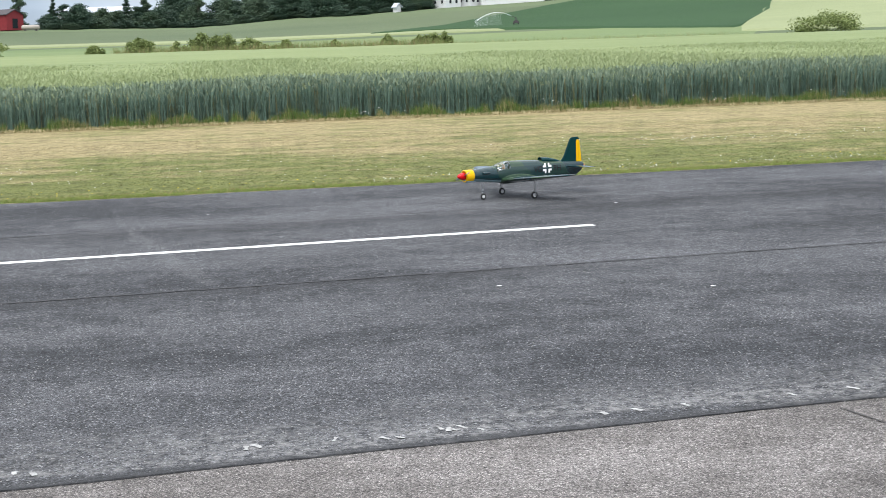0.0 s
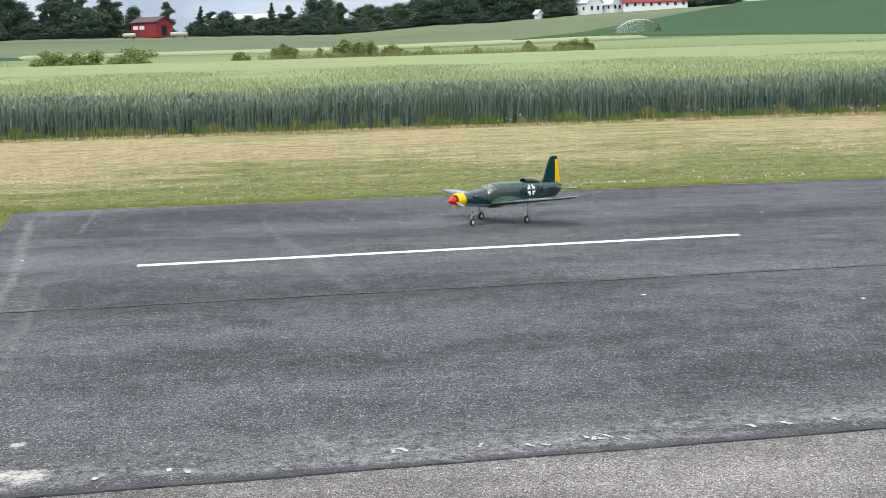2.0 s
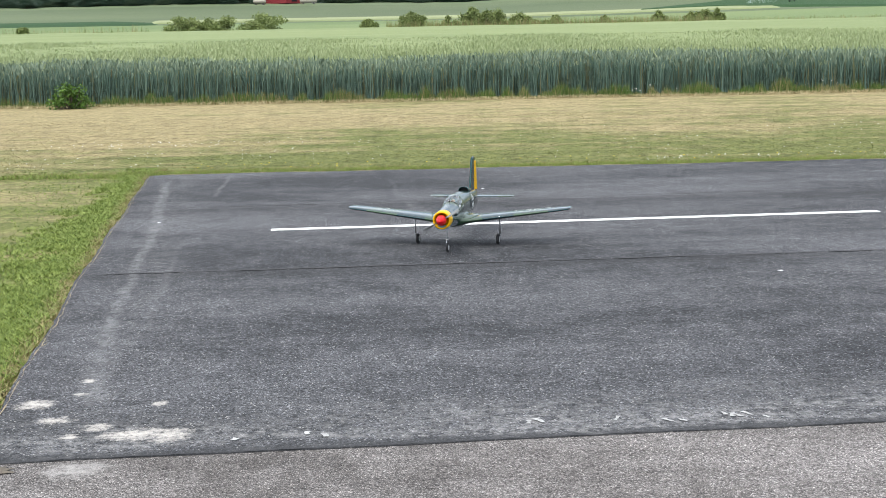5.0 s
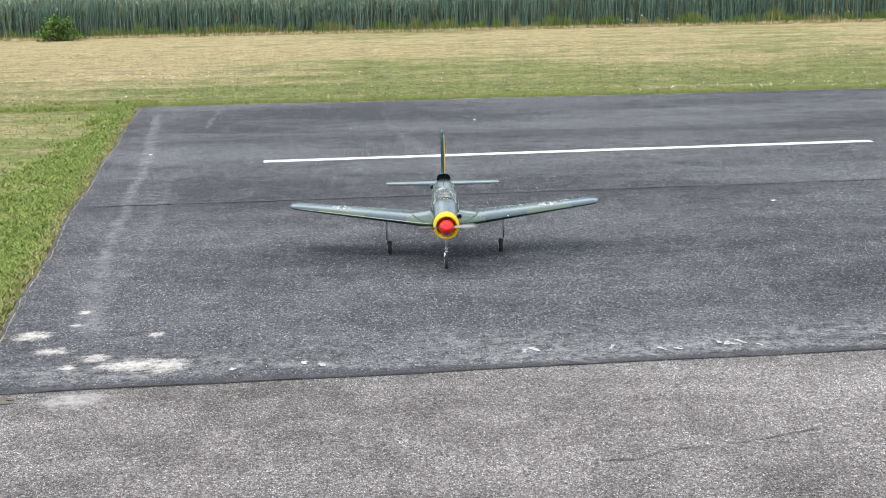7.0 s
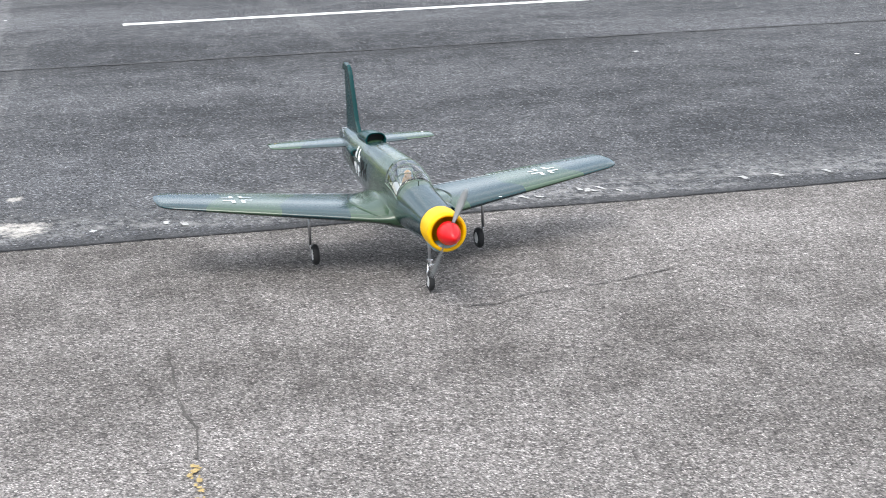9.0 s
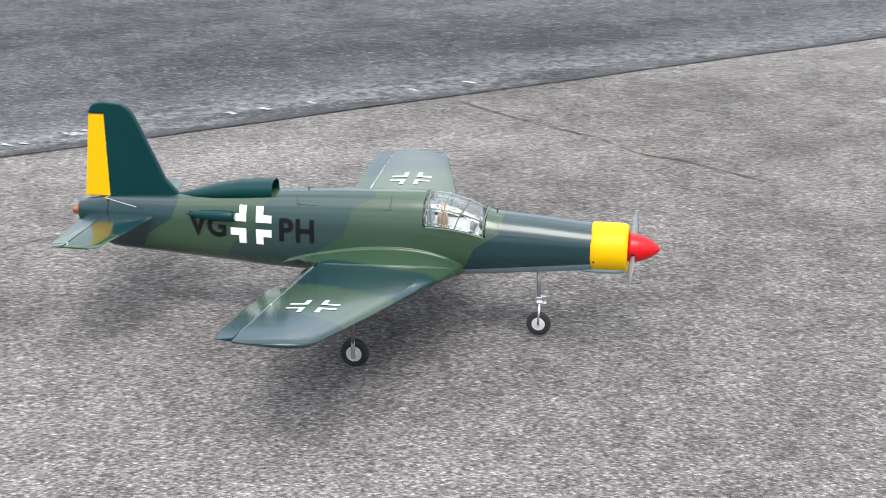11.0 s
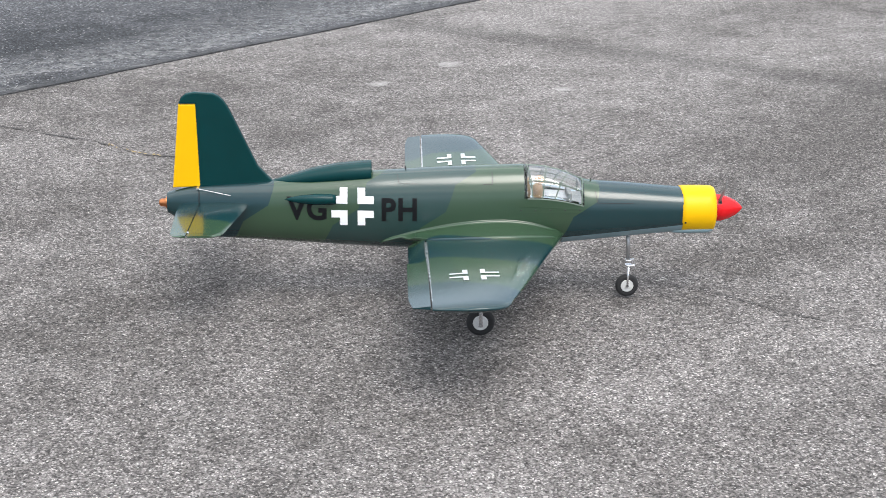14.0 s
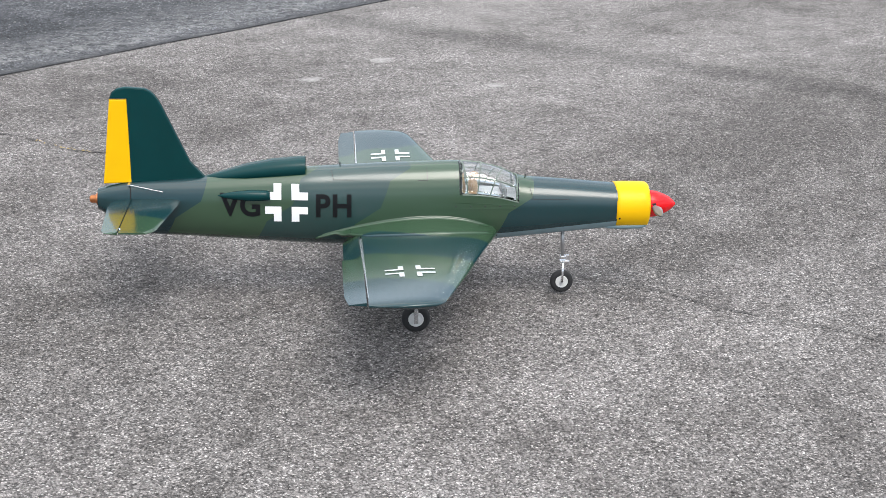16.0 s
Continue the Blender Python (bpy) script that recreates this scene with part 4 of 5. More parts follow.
for i, (b, d, w, h) in enumerate(((-10.8, 163, 3.9, 3.0), (-9.35, 163, 3.8, 3.1), (-7.7, 164, 4.9, 3.1), (-3.7, 165, 1.7, 2.3), (-2.0, 165, 2.6, 3.1), (0.3, 166, 2.6, 3.2), (1.1, 166, 2.8, 3.3), (2.2, 167, 2.6, 2.6), (3.4, 167, 2.4, 2.4), (7.4, 168, 1.8, 2.4), (8.6, 168, 1.5, 2.6), (9.2, 168, 2.4, 2.6), (9.55, 168, 1.6, 2.5), (-0.6, 166, 1.9, 2.4), (24.0, 166, 6.6, 3.6), (-16.6, 163, 1.2, 2.1), (5.4, 168, 1.8, 2.1))):
    bush("bush", b, d, w * 1.3, h * 0.95, 200 + i, "leafy green bush at the far edge of the wheat", M_BUSH, 0.11, 7500)
bush("weed_clump", -15.0, 38.75, 1.35, 0.72, 260, "bright green weed clump in front of the wheat", M_WEED, 0.04, 1800, -0.02)


def reeds():
    n = 9000
    b = np.concatenate([RNG.uniform(-3, 9.5, n), RNG.uniform(9.5, 21, n // 3), RNG.uniform(-18, -12, 600)])
    d = RNG.uniform(160.5, 169, len(b))
    x, y = d * np.sin(np.radians(b)), d * np.cos(np.radians(b))
    h = RNG.uniform(0.9, 1.9, len(b)) * np.where(b > 9.5, 0.78, 1.0)
    t = tufts(x, y, height_at(x, y), h, RNG.uniform(0.05, 0.10, len(b)), 0.3)
    dry = RNG.random(len(b)) < 0.35
    for name, keep, mat, label in (("ditch_reeds", ~dry, M_BUSH, "green reeds along the ditch"), ("dry_ditch_reeds", dry, M_DRYGRASS, "dry reeds along the ditch")):
        tagged(new(name, blades_mesh(name, t[keep], 3, None, (mat,))), label, "reeds", kind="stuff")


reeds()

# ---- far buildings ----
M_BARN_RED = plain("barn_red_boards", (0.21, 0.020, 0.026), 0.8, grain=2, vary=0.2)
M_ROOF_DARK = plain("dark_roof_sheet", (0.055, 0.045, 0.05), 0.7, grain=1, vary=0.2)
M_WALL_WHITE = plain("white_boards", (0.66, 0.67, 0.68), 0.7, grain=2, vary=0.06)
M_ROOF_GREY = plain("pale_roof_sheet", (0.50, 0.54, 0.60), 0.45, grain=0.8, vary=0.12)
M_PANE_DARK = plain("dark_window_glass", (0.02, 0.025, 0.03), 0.15)
M_TANK = plain("pale_tank", (0.36, 0.32, 0.28), 0.5, grain=2)


def house(name, b, d, length, depth, eaves, ridge, turn, wall, roof, label, windows=0, doors=0, band=None, base_lift=0.0):
    """A gabled building with walls, an overhanging roof, windows and doors. Its long side faces -y before the turn."""
    p = polar(b, d)
    top = new(name)
    hl, hd = length / 2, depth / 2
    bm = bmesh.new()
    prof = [(-hd, -0.5), (hd, -0.5), (hd, eaves), (0, ridge), (-hd, eaves)]
    bm.free()
    w = part("wall", loft([[(x, y, z) for y, z in prof] for x in (-hl, hl)]), wall, top)
    for sg in (-1, 1):
        o = 0.35
        sl = (ridge - eaves) / hd
        sec = [(sg * (hd + o), eaves - sl * o + 0.03), (0, ridge + 0.03), (0, ridge + 0.28), (sg * (hd + o), eaves - sl * o + 0.25)]
        part("roof", loft([[(x, y, z) for y, z in sec] for x in (-hl - o, hl + o)]), roof, top)
    if band:
        part("wall_band", block(-hl - 0.06, hl + 0.06, -hd - 0.06, hd + 0.06, band, eaves - 0.05), M_BARN_RED, top, "red boarded upper wall")
    for k in range(windows):
        x = -hl + length * (k + 0.5) / windows
        win = part("window", block(x - 0.5, x + 0.5, -hd - 0.09, -hd + 0.02, 1.0, 2.1), M_WALL_WHITE, top)
        part("pane", block(x - 0.38, x + 0.38, -hd - 0.12, -hd - 0.08, 1.1, 2.0), M_PANE_DARK, win)
    for k in range(doors):
        part("door", block(hl - 0.02, hl + 0.10, -1.0 + 2.4 * k, 0.9 + 2.4 * k, 0.0, 2.6), M_PANE_DARK, top)
    if windows and not band:
        for y in (-hd * 0.4, hd * 0.4):
            part("gable_window", block(hl - 0.02, hl + 0.08, y - 0.4, y + 0.4, 1.1, 2.2), M_PANE_DARK, top)
    top.matrix_basis = Matrix.Translation((p.x, p.y, rise(p.x, p.y) + base_lift)) @ pose(0, 0, 0, 0, 0, turn)
    return tagged(top, label, "building")


barn = house("barn", -6.95, 420, 9.5, 6.2, 3.6, 4.9, -38, M_BARN_RED, M_ROOF_DARK, "long red wooden barn with a dark roof", 0, 1, None, 0.35)
for x in (-3.0, -0.6):
    part("wall_panel", block(x - 0.9, x + 0.9, -3.2, -3.08, 1.7, 2.7), M_WALL_WHITE, barn, "pale boarded panel")
house("warehouse", -3.6, 470, 22, 12, 4.8, 6.6, 6, M_WALL_WHITE, M_ROOF_GREY, "long warehouse with a pale sheet roof behind trees", 5)
house("warehouse", -0.7, 450, 9, 7, 5.2, 6.6, -20, M_WALL_WHITE, M_ROOF_GREY, "pale industrial building behind bare trees", 3)
house("farmhouse", 9.65, 425, 5.6, 6.0, 3.2, 5.6, -55, M_WALL_WHITE, M_ROOF_GREY, "white gabled farmhouse by the wood", 2)
house("farmhouse", 10.55, 428, 4.5, 4.6, 2.4, 4.5, -55, M_WALL_WHITE, M_ROOF_GREY, "small white gabled house", 2)
house("cattle_barn", 12.15, 430, 18, 9, 2.2, 5.6, -8, M_WALL_WHITE, M_BARN_RED, "long white cattle barn with a red roof and small windows", 8, 0)
house("outbuilding", 15.7, 436, 8, 5, 2.4, 3.6, 10, M_WALL_WHITE, M_ROOF_DARK, "low pale outbuilding on the hill", 2)
house("outbuilding", 18.6, 436, 8, 5, 2.4, 3.6, 0, M_WALL_WHITE, M_ROOF_DARK, "low white outbuilding on the hill", 2)
house("shed", 7.75, 418, 1.6, 1.6, 1.5, 2.3, -60, M_WALL_WHITE, M_ROOF_GREY, "tiny white shed at the wood's edge", 0)


def tank(b, d, r, length, turn):
    p = polar(b, d)
    top = new("storage_tank")
    bm = lathe([(-length / 2, 0.05), (-length / 2 + 0.1, r * 0.75), (-length / 2 + 0.45, r), (length / 2 - 0.45, r), (length / 2 - 0.1, r * 0.75), (length / 2, 0.05)], 0, r + 0.3, 18)
    part("shell", bm, M_TANK, top, smooth=True)
    for x in (-length * 0.3, length * 0.3):
        part("cradle", block(x - 0.2, x + 0.2, -r * 0.7, r * 0.7, -0.3, r * 0.6), M_ROOF_DARK, top)
    top.matrix_basis = Matrix.Translation((p.x, p.y, rise(p.x, p.y))) @ pose(0, 0, 0, 0, 0, turn)
    tagged(top, "pale cylindrical storage tank beside the barn", "tank", group="tanks by the barn")


tank(-5.95, 414, 0.65, 4.8, 5)
tank(-7.8, 412, 0.6, 3.6, -10)


def sprinkler():
    d = reach(12.3, 0.78)
    p = polar(12.3, d)
    top = new("irrigation_gun")
    part("cart", joined(block(-0.6, 0.6, -0.4, 0.4, 0.3, 0.75, 0.05), rod((0, 0, 0.5), (0, 0, 1.5), 0.12, 10), block(-0.3, 0.35, -0.25, 0.25, 0.6, 1.0, 0.05)), M_ROOF_DARK, top)
    for x in (-0.5, 0.5):
        w = part("cart_wheel", lathe([(-0.1, 0.2), (-0.1, 0.4), (0.1, 0.4), (0.1, 0.2)], 0, 0.4, 16), M_TAR, top)
        w.location.x = x
    part("barrel", rod((0, 0, 1.45), (-0.9, 0, 1.8), 0.07, 8), M_ROOF_DARK, top)
    jet, pts = [], []
    for k in range(26):
        s = k / 25
        pts.append((-0.9 - 7.2 * s, 0.3 * s, 1.8 + 3.9 * s - 4.6 * s * s))
    for k, (a, b) in enumerate(zip(pts, pts[1:])):
        jet.append(rod(a, b, 0.022 + 0.0025 * k, 6))
    water = part("water_jet", joined(*jet), M_SPRAY, top, "white arc of water")
    n = 14000
    s = RNG.uniform(0.15, 1.0, n) ** 0.7
    x = -0.9 - 7.2 * s - RNG.uniform(0, 1.0, n) * s
    up = 1.8 + 3.9 * s - 4.6 * s * s
    z = up - RNG.uniform(0, 1, n) ** 1.2 * (up + 0.2)
    pos = np.stack([x, RNG.normal(0, 0.5, n), z], -1)
    r = RNG.uniform(0.0025, 0.0065, n)[:, None]
    quad = np.stack([pos + r * np.array([-1, 0, -1]), pos + r * np.array([1, 0, -1]), pos + r * np.array([1, 0.4, 1]), pos + r * np.array([-1, 0.4, 1])], 1)
    mist = blades_mesh("spray", quad, 4, None, (M_SPRAY,))
    part("spray", mist, None, top, "fine falling spray")
    top.matrix_basis = Matrix.Translation((p.x, p.y, rise(p.x, p.y) + 0.45)) @ pose(0, 0, 0, 0, 0, -12)
    tagged(top, "irrigation gun throwing an arc of water over crops", "sprinkler")


M_SPRAY = plain("white_water", (0.75, 0.8, 0.82), 0.3)
sprinkler()


# ---- paints of the model aircraft ----
DARK_GREEN, OLIVE, BLUE_GREY = (0.003, 0.028, 0.033), (0.027, 0.060, 0.031), (0.17, 0.26, 0.29)


def camouflage(name, bands, slope_x, slope_z, slope_y, belly=None, varnish=0.08, soft=0.06):
    """Splinter camouflage: straight-edged fields of two greens under a clear varnish."""
    n = Nodes(name)
    x, y, z = n.xyz()
    zig = n.math("MULTIPLY", n.math("ABSOLUTE", n.math("SUBTRACT", n.math("FRACT", n.math("MULTIPLY", n.math("ADD", n.math("ADD", x, y), z), 4.1)), 0.5)), 0.07)
    c = n.math("ADD", n.math("ADD", n.math("MULTIPLY", x, slope_x), n.math("MULTIPLY", z, slope_z)), n.math("ADD", n.math("MULTIPLY", n.math("ABSOLUTE", y), slope_y), zig))
    c = n.math("ADD", n.math("MULTIPLY", c, 0.5), 0.5)
    col = n.ramp(c, [(p * 0.5 + 0.5, k) for p, k in bands], hard=True)
    if belly is not None:
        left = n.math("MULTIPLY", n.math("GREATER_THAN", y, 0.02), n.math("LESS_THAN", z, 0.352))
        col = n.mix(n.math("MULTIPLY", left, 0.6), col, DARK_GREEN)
        col = n.mix(n.math("LESS_THAN", n.math("SUBTRACT", z, n.math("MULTIPLY", x, belly[1])), belly[0]), col, BLUE_GREY)
    worn = n.noise(14.0, 4.0, 0.6)
    col = n.mix(n.math("MULTIPLY", worn, 0.02), col, (0.12, 0.15, 0.13))
    n.b.inputs["Coat Roughness"].default_value = soft
    return n.done(col, n.math("ADD", n.math("MULTIPLY", worn, 0.10), 0.12 + soft * 0.4), spec=0.42, coat=varnish)


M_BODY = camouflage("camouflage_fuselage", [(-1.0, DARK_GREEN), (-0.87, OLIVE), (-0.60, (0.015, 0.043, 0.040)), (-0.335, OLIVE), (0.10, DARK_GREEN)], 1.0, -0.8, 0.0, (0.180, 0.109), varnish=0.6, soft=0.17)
M_WING = camouflage("camouflage_wing", [(-1.0, OLIVE), (0.19, DARK_GREEN), (0.44, OLIVE), (0.72, DARK_GREEN)], -0.28, 0.0, 1.0, varnish=0.38, soft=0.10)
M_FIN = plain("dark_green_gloss", (0.001, 0.034, 0.036), 0.26, grain=12, vary=0.12, spec=0.22)
M_YELLOW = plain("yellow_gloss", (0.78, 0.44, 0.0005), 0.36, grain=10, vary=0.04, spec=0.22)
M_RED = plain("red_gloss", (0.64, 0.006, 0.010), 0.25, grain=10, vary=0.05, spec=0.35)
M_MARK_WHITE = plain("white_marking", (0.82, 0.83, 0.84), 0.4, grain=20, vary=0.04)
# wing marks' white, greyed in the colour for the sky sheen over them
M_WING_MARK = plain("sheen_greyed_white_marking", (0.60, 0.63, 0.65), 0.25, grain=20, vary=0.1, coat=0.5)
M_MARK_BLACK = plain("black_marking", (0.004, 0.005, 0.006), 0.5, grain=20, vary=0.2, spec=0.2)
M_HOLE = plain("dark_opening", (0.006, 0.006, 0.007), 0.8)
M_STEEL = plain("brushed_steel", (0.42, 0.42, 0.43), 0.38, 0.9, grain=60)
M_CHROME = plain("polished_alloy", (0.72, 0.72, 0.73), 0.25, 0.9, grain=60)
M_RUBBER = plain("black_rubber", (0.014, 0.014, 0.015), 0.75, grain=90, vary=0.3, bump=0.3)
M_HUB = plain("pale_cast_alloy", (0.62, 0.62, 0.61), 0.45, 0.25, grain=60, vary=0.12)
M_COPPER = plain("copper", (0.58, 0.22, 0.09), 0.3, 1.0, grain=30)
M_BLADE = plain("grey_propeller", (0.20, 0.21, 0.21), 0.4, grain=30)
M_BELLY = plain("blue_grey_gloss", BLUE_GREY, 0.3, grain=15, vary=0.08, coat=0.3)
M_TUB = plain("cockpit_grey", (0.74, 0.77, 0.82), 0.7, grain=25, vary=0.4)
M_DOLL = plain("painted_figure", (0.42, 0.26, 0.13), 0.6, grain=40, vary=0.4)
M_FRAME = plain("canopy_frame_grey_green", (0.11, 0.155, 0.12), 0.35, grain=25, vary=0.1, coat=0.2)


def glass():
    m = bpy.data.materials.new("clear_canopy")
    m.use_nodes = True
    b = m.node_tree.nodes["Principled BSDF"]
    b.inputs["Base Color"].default_value = (0.95, 0.97, 0.97, 1)
    b.inputs["Roughness"].default_value, b.inputs["IOR"].default_value = 0.02, 1.5
    b.inputs["Transmission Weight"].default_value = 1.0
    return m


M_GLASS = glass()

# ---- the aircraft's form, in its own space: x forward, y to its left, z up from the ground under the main wheels ----
TOP = ((-0.925, 0.330), (-0.91, 0.341), (-0.83, 0.356), (-0.61, 0.372), (-0.31, 0.400), (-0.10, 0.412), (0.05, 0.417), (0.133, 0.420), (0.20, 0.416), (0.262, 0.401), (0.30, 0.384), (0.325, 0.371), (0.46, 0.362), (0.62, 0.348))
BOTTOM = ((-0.925, 0.278), (-0.91, 0.262), (-0.888, 0.242), (-0.86, 0.214), (-0.83, 0.198), (-0.66, 0.190), (-0.49, 0.179), (-0.32, 0.168), (-0.17, 0.163), (0.05, 0.165), (0.24, 0.177), (0.36, 0.189), (0.53, 0.206), (0.62, 0.215))
HALF_WIDTH = ((-0.925, 0.022), (-0.91, 0.026), (-0.83, 0.036), (-0.6, 0.056), (-0.3, 0.074), (0.0, 0.081), (0.2, 0.080), (0.4, 0.075), (0.62, 0.068))


def along(table, x):
    xs, vs = zip(*table)
    return float(sum(np.interp(x + d, xs, vs) for d in (-0.02, -0.01, 0.0, 0.01, 0.02)) / 5)


ROUND = 0.86


def hull_point(x, a):
    top, low, w = along(TOP, x), along(BOTTOM, x), along(HALF_WIDTH, x)
    s, c = math.sin(a), math.cos(a)
    return Vector((x, w * math.copysign(abs(s) ** ROUND, s), (top + low) / 2 + (top - low) / 2 * math.copysign(abs(c) ** ROUND, c)))


def hull_side(x, z):
    """Half the hull's width at a place on its side."""
    top, low, w = along(TOP, x), along(BOTTOM, x), along(HALF_WIDTH, x)
    k = min(1.0, abs((z - (top + low) / 2) / ((top - low) / 2)))
    return w * (1 - k ** (2 / ROUND)) ** (ROUND / 2)


CHORD = ((0.0, 0.280, -0.215), (0.08, 0.254, -0.212), (0.3, 0.193, -0.212), (0.6, 0.115, -0.211), (0.86, 0.044, -0.210), (0.885, 0.034, -0.205), (0.902, 0.015, -0.195), (0.912, -0.02, -0.175), (0.917, -0.06, -0.14))


def wing_line(y):
    ys = [c[0] for c in CHORD]
    lead, trail = (float(np.interp(y, ys, [c[k] for c in CHORD])) for k in (1, 2))
    mid = 0.206 + 0.093 * y
    thick = float(np.interp(y, (0, 0.06, 0.085, 0.11, 0.15, 0.3, 0.86, 0.9, 0.912, 0.917), (0.135, 0.125, 0.105, 0.090, 0.080, 0.072, 0.041, 0.031, 0.018, 0.005)))
    return lead, trail, mid, thick


def foil(s):
    return 5 * (0.2969 * math.sqrt(s) - 0.126 * s - 0.3516 * s * s + 0.2843 * s ** 3 - 0.1015 * s ** 4)


def wing_bm(side):
    """The fixed wing up to the hinge line of aileron and flap, with its root fillet."""
    secs = []
    for y in (0.0, 0.045, 0.06, 0.07, 0.08, 0.09, 0.10, 0.115, 0.135, 0.16, 0.22, 0.3, 0.4, 0.5, 0.6, 0.7, 0.8, 0.86, 0.885, 0.902, 0.912, 0.917):
        lead, trail, mid, thick = wing_line(y)
        hinge = max(-0.152, trail + 0.02) if y > 0.13 else -0.152 - 0.03 * (0.13 - y) / 0.13
        chord = lead - trail
        sh = (lead - hinge) / chord
        lift = 0.030 * max(0.0, 1 - y / 0.12) ** 2
        ss = [sh * (1 - math.cos(math.pi * i / 22)) / 2 for i in range(12)] + [sh * (0.5 + 0.5 * i / 6) for i in range(1, 7)]
        up = [(lead - s * chord, side * y, mid + lift + thick * foil(s) * 0.62) for s in ss]
        lo = [(lead - s * chord, side * y, mid - thick * foil(s) * 0.72) for s in ss]
        secs.append(up[::-1] + lo[1:])
    return loft(secs, caps=True)


def trailing_bm(side, y0, y1, drop, gap=0.004):
    """A hinged surface behind the wing's hinge line, turned down by an angle."""
    secs = []
    for k in range(7):
        y = y0 + (y1 - y0) * k / 6
        lead, trail, mid, thick = wing_line(y)
        hinge, chord = -0.152 - gap, lead - trail
        ring = []
        for s, sg in ((0.0, 1), (0.35, 1), (0.7, 1), (1.0, 1), (1.0, -1), (0.7, -1), (0.35, -1), (0.0, -1)):
            x = hinge - s * (hinge - trail)
            t = foil(min(0.995, (lead - x) / chord)) * thick * (0.62 if sg > 0 else 0.72)
            dx, dz = x - hinge, sg * max(t, 0.001)
            a = radians(drop)
            ring.append((hinge + dx * math.cos(a) + dz * math.sin(a) * 0.0, side * y, mid + dz + dx * math.sin(a)))
        secs.append(ring)
    return loft(secs)


def decal(shape, side, lift=0.0012):
    """Lays a flat figure in x and z on the hull's side."""
    bm = shape
    for k in range(24):
        z = 0.20 + 0.01 * k
        bmesh.ops.bisect_plane(bm, geom=bm.verts[:] + bm.edges[:] + bm.faces[:], plane_co=(0, 0, z), plane_no=(0, 0, 1))
    for v in bm.verts:
        v.co.y = side * (hull_side(v.co.x, v.co.z) + lift)
    bmesh.ops.recalc_face_normals(bm, faces=bm.faces)
    if sum(f.normal.y for f in bm.faces) * side < 0:
        bmesh.ops.reverse_faces(bm, faces=bm.faces)
    return bm


def flat_shape(polys):
    bm = bmesh.new()
    for p in polys:
        bm.faces.new([bm.verts.new((x, 0, z)) for x, z in p])
    return bm


def angle_marks(cx, cz, half_gap_x, half_gap_z, bar, reach_x, reach_z):
    """The four white corner pieces of the cross, each one an outline in two boxes."""
    out = []
    for sx in (-1, 1):
        for sz in (-1, 1):
            def box(x0, x1, z0, z1):
                pts = [(cx + sx * x0, cz + sz * z0), (cx + sx * x1, cz + sz * z0), (cx + sx * x1, cz + sz * z1), (cx + sx * x0, cz + sz * z1)]
                return pts
            out.append([box(half_gap_x, half_gap_x + bar, half_gap_z, reach_z), box(half_gap_x + bar, reach_x, half_gap_z, half_gap_z + bar)])
    return out


def letter_bm(ch, x, z, size, mirror):
    cu = bpy.data.curves.new("letter", "FONT")
    cu.body, cu.size, cu.fill_mode, cu.offset = ch, size, "FRONT", 0.0028
    ob = bpy.data.objects.new("letter", cu)
    scene.collection.objects.link(ob)
    me = bpy.data.meshes.new_from_object(ob.evaluated_get(bpy.context.evaluated_depsgraph_get()))
    bpy.data.objects.remove(ob)
    bm = bmesh.new()
    bm.from_mesh(me)
    for v in bm.verts:
        v.co = Vector((x + (-1 if mirror else 1) * v.co.x * 0.92, 0, z + v.co.y * 1.0))
    bmesh.ops.remove_doubles(bm, verts=bm.verts, dist=1e-5)
    return bm


def wheel_part(name, parent, x, y, r, w):
    tyre = []
    for k in range(13):
        a = math.pi * (k / 12 - 0.5) * 1.0
        tyre.append((w / 2 * math.sin(a), r - w * 0.42 * (1 - math.cos(a))))
    tyre = [(-w * 0.42, r * 0.52)] + tyre + [(w * 0.42, r * 0.52)]
    turn = lambda bm: [setattr_co(v) for v in bm.verts] and bm

    def setattr_co(v):
        v.co = Vector((v.co.z, v.co.x, v.co.y))
        return True

    wheel = new(name)
    wheel.parent = parent
    wheel.location = (x, y, r)
    part("tyre", turn(lathe(tyre, steps=28)), M_RUBBER, wheel, smooth=True)
    hub = [(-w * 0.50, r * 0.08), (-w * 0.52, r * 0.18), (-w * 0.45, r * 0.24), (-w * 0.44, r * 0.42), (-w * 0.48, r * 0.50), (-w * 0.40, r * 0.56), (w * 0.40, r * 0.56), (w * 0.48, r * 0.50), (w * 0.44, r * 0.42), (w * 0.45, r * 0.24), (w * 0.52, r * 0.18), (w * 0.50, r * 0.08)]
    hub_bm = joined(turn(lathe(hub, steps=24)), *[turn(lathe([(-w * 0.47, 0.0025), (w * 0.47, 0.0025)], r * 0.33 * math.cos(k * 2.094), r * 0.33 * math.sin(k * 2.094), 6)) for k in range(3)])
    sharp(part("hub", hub_bm, M_HUB, wheel, "bright alloy hub with bolts", smooth=True))
    return wheel


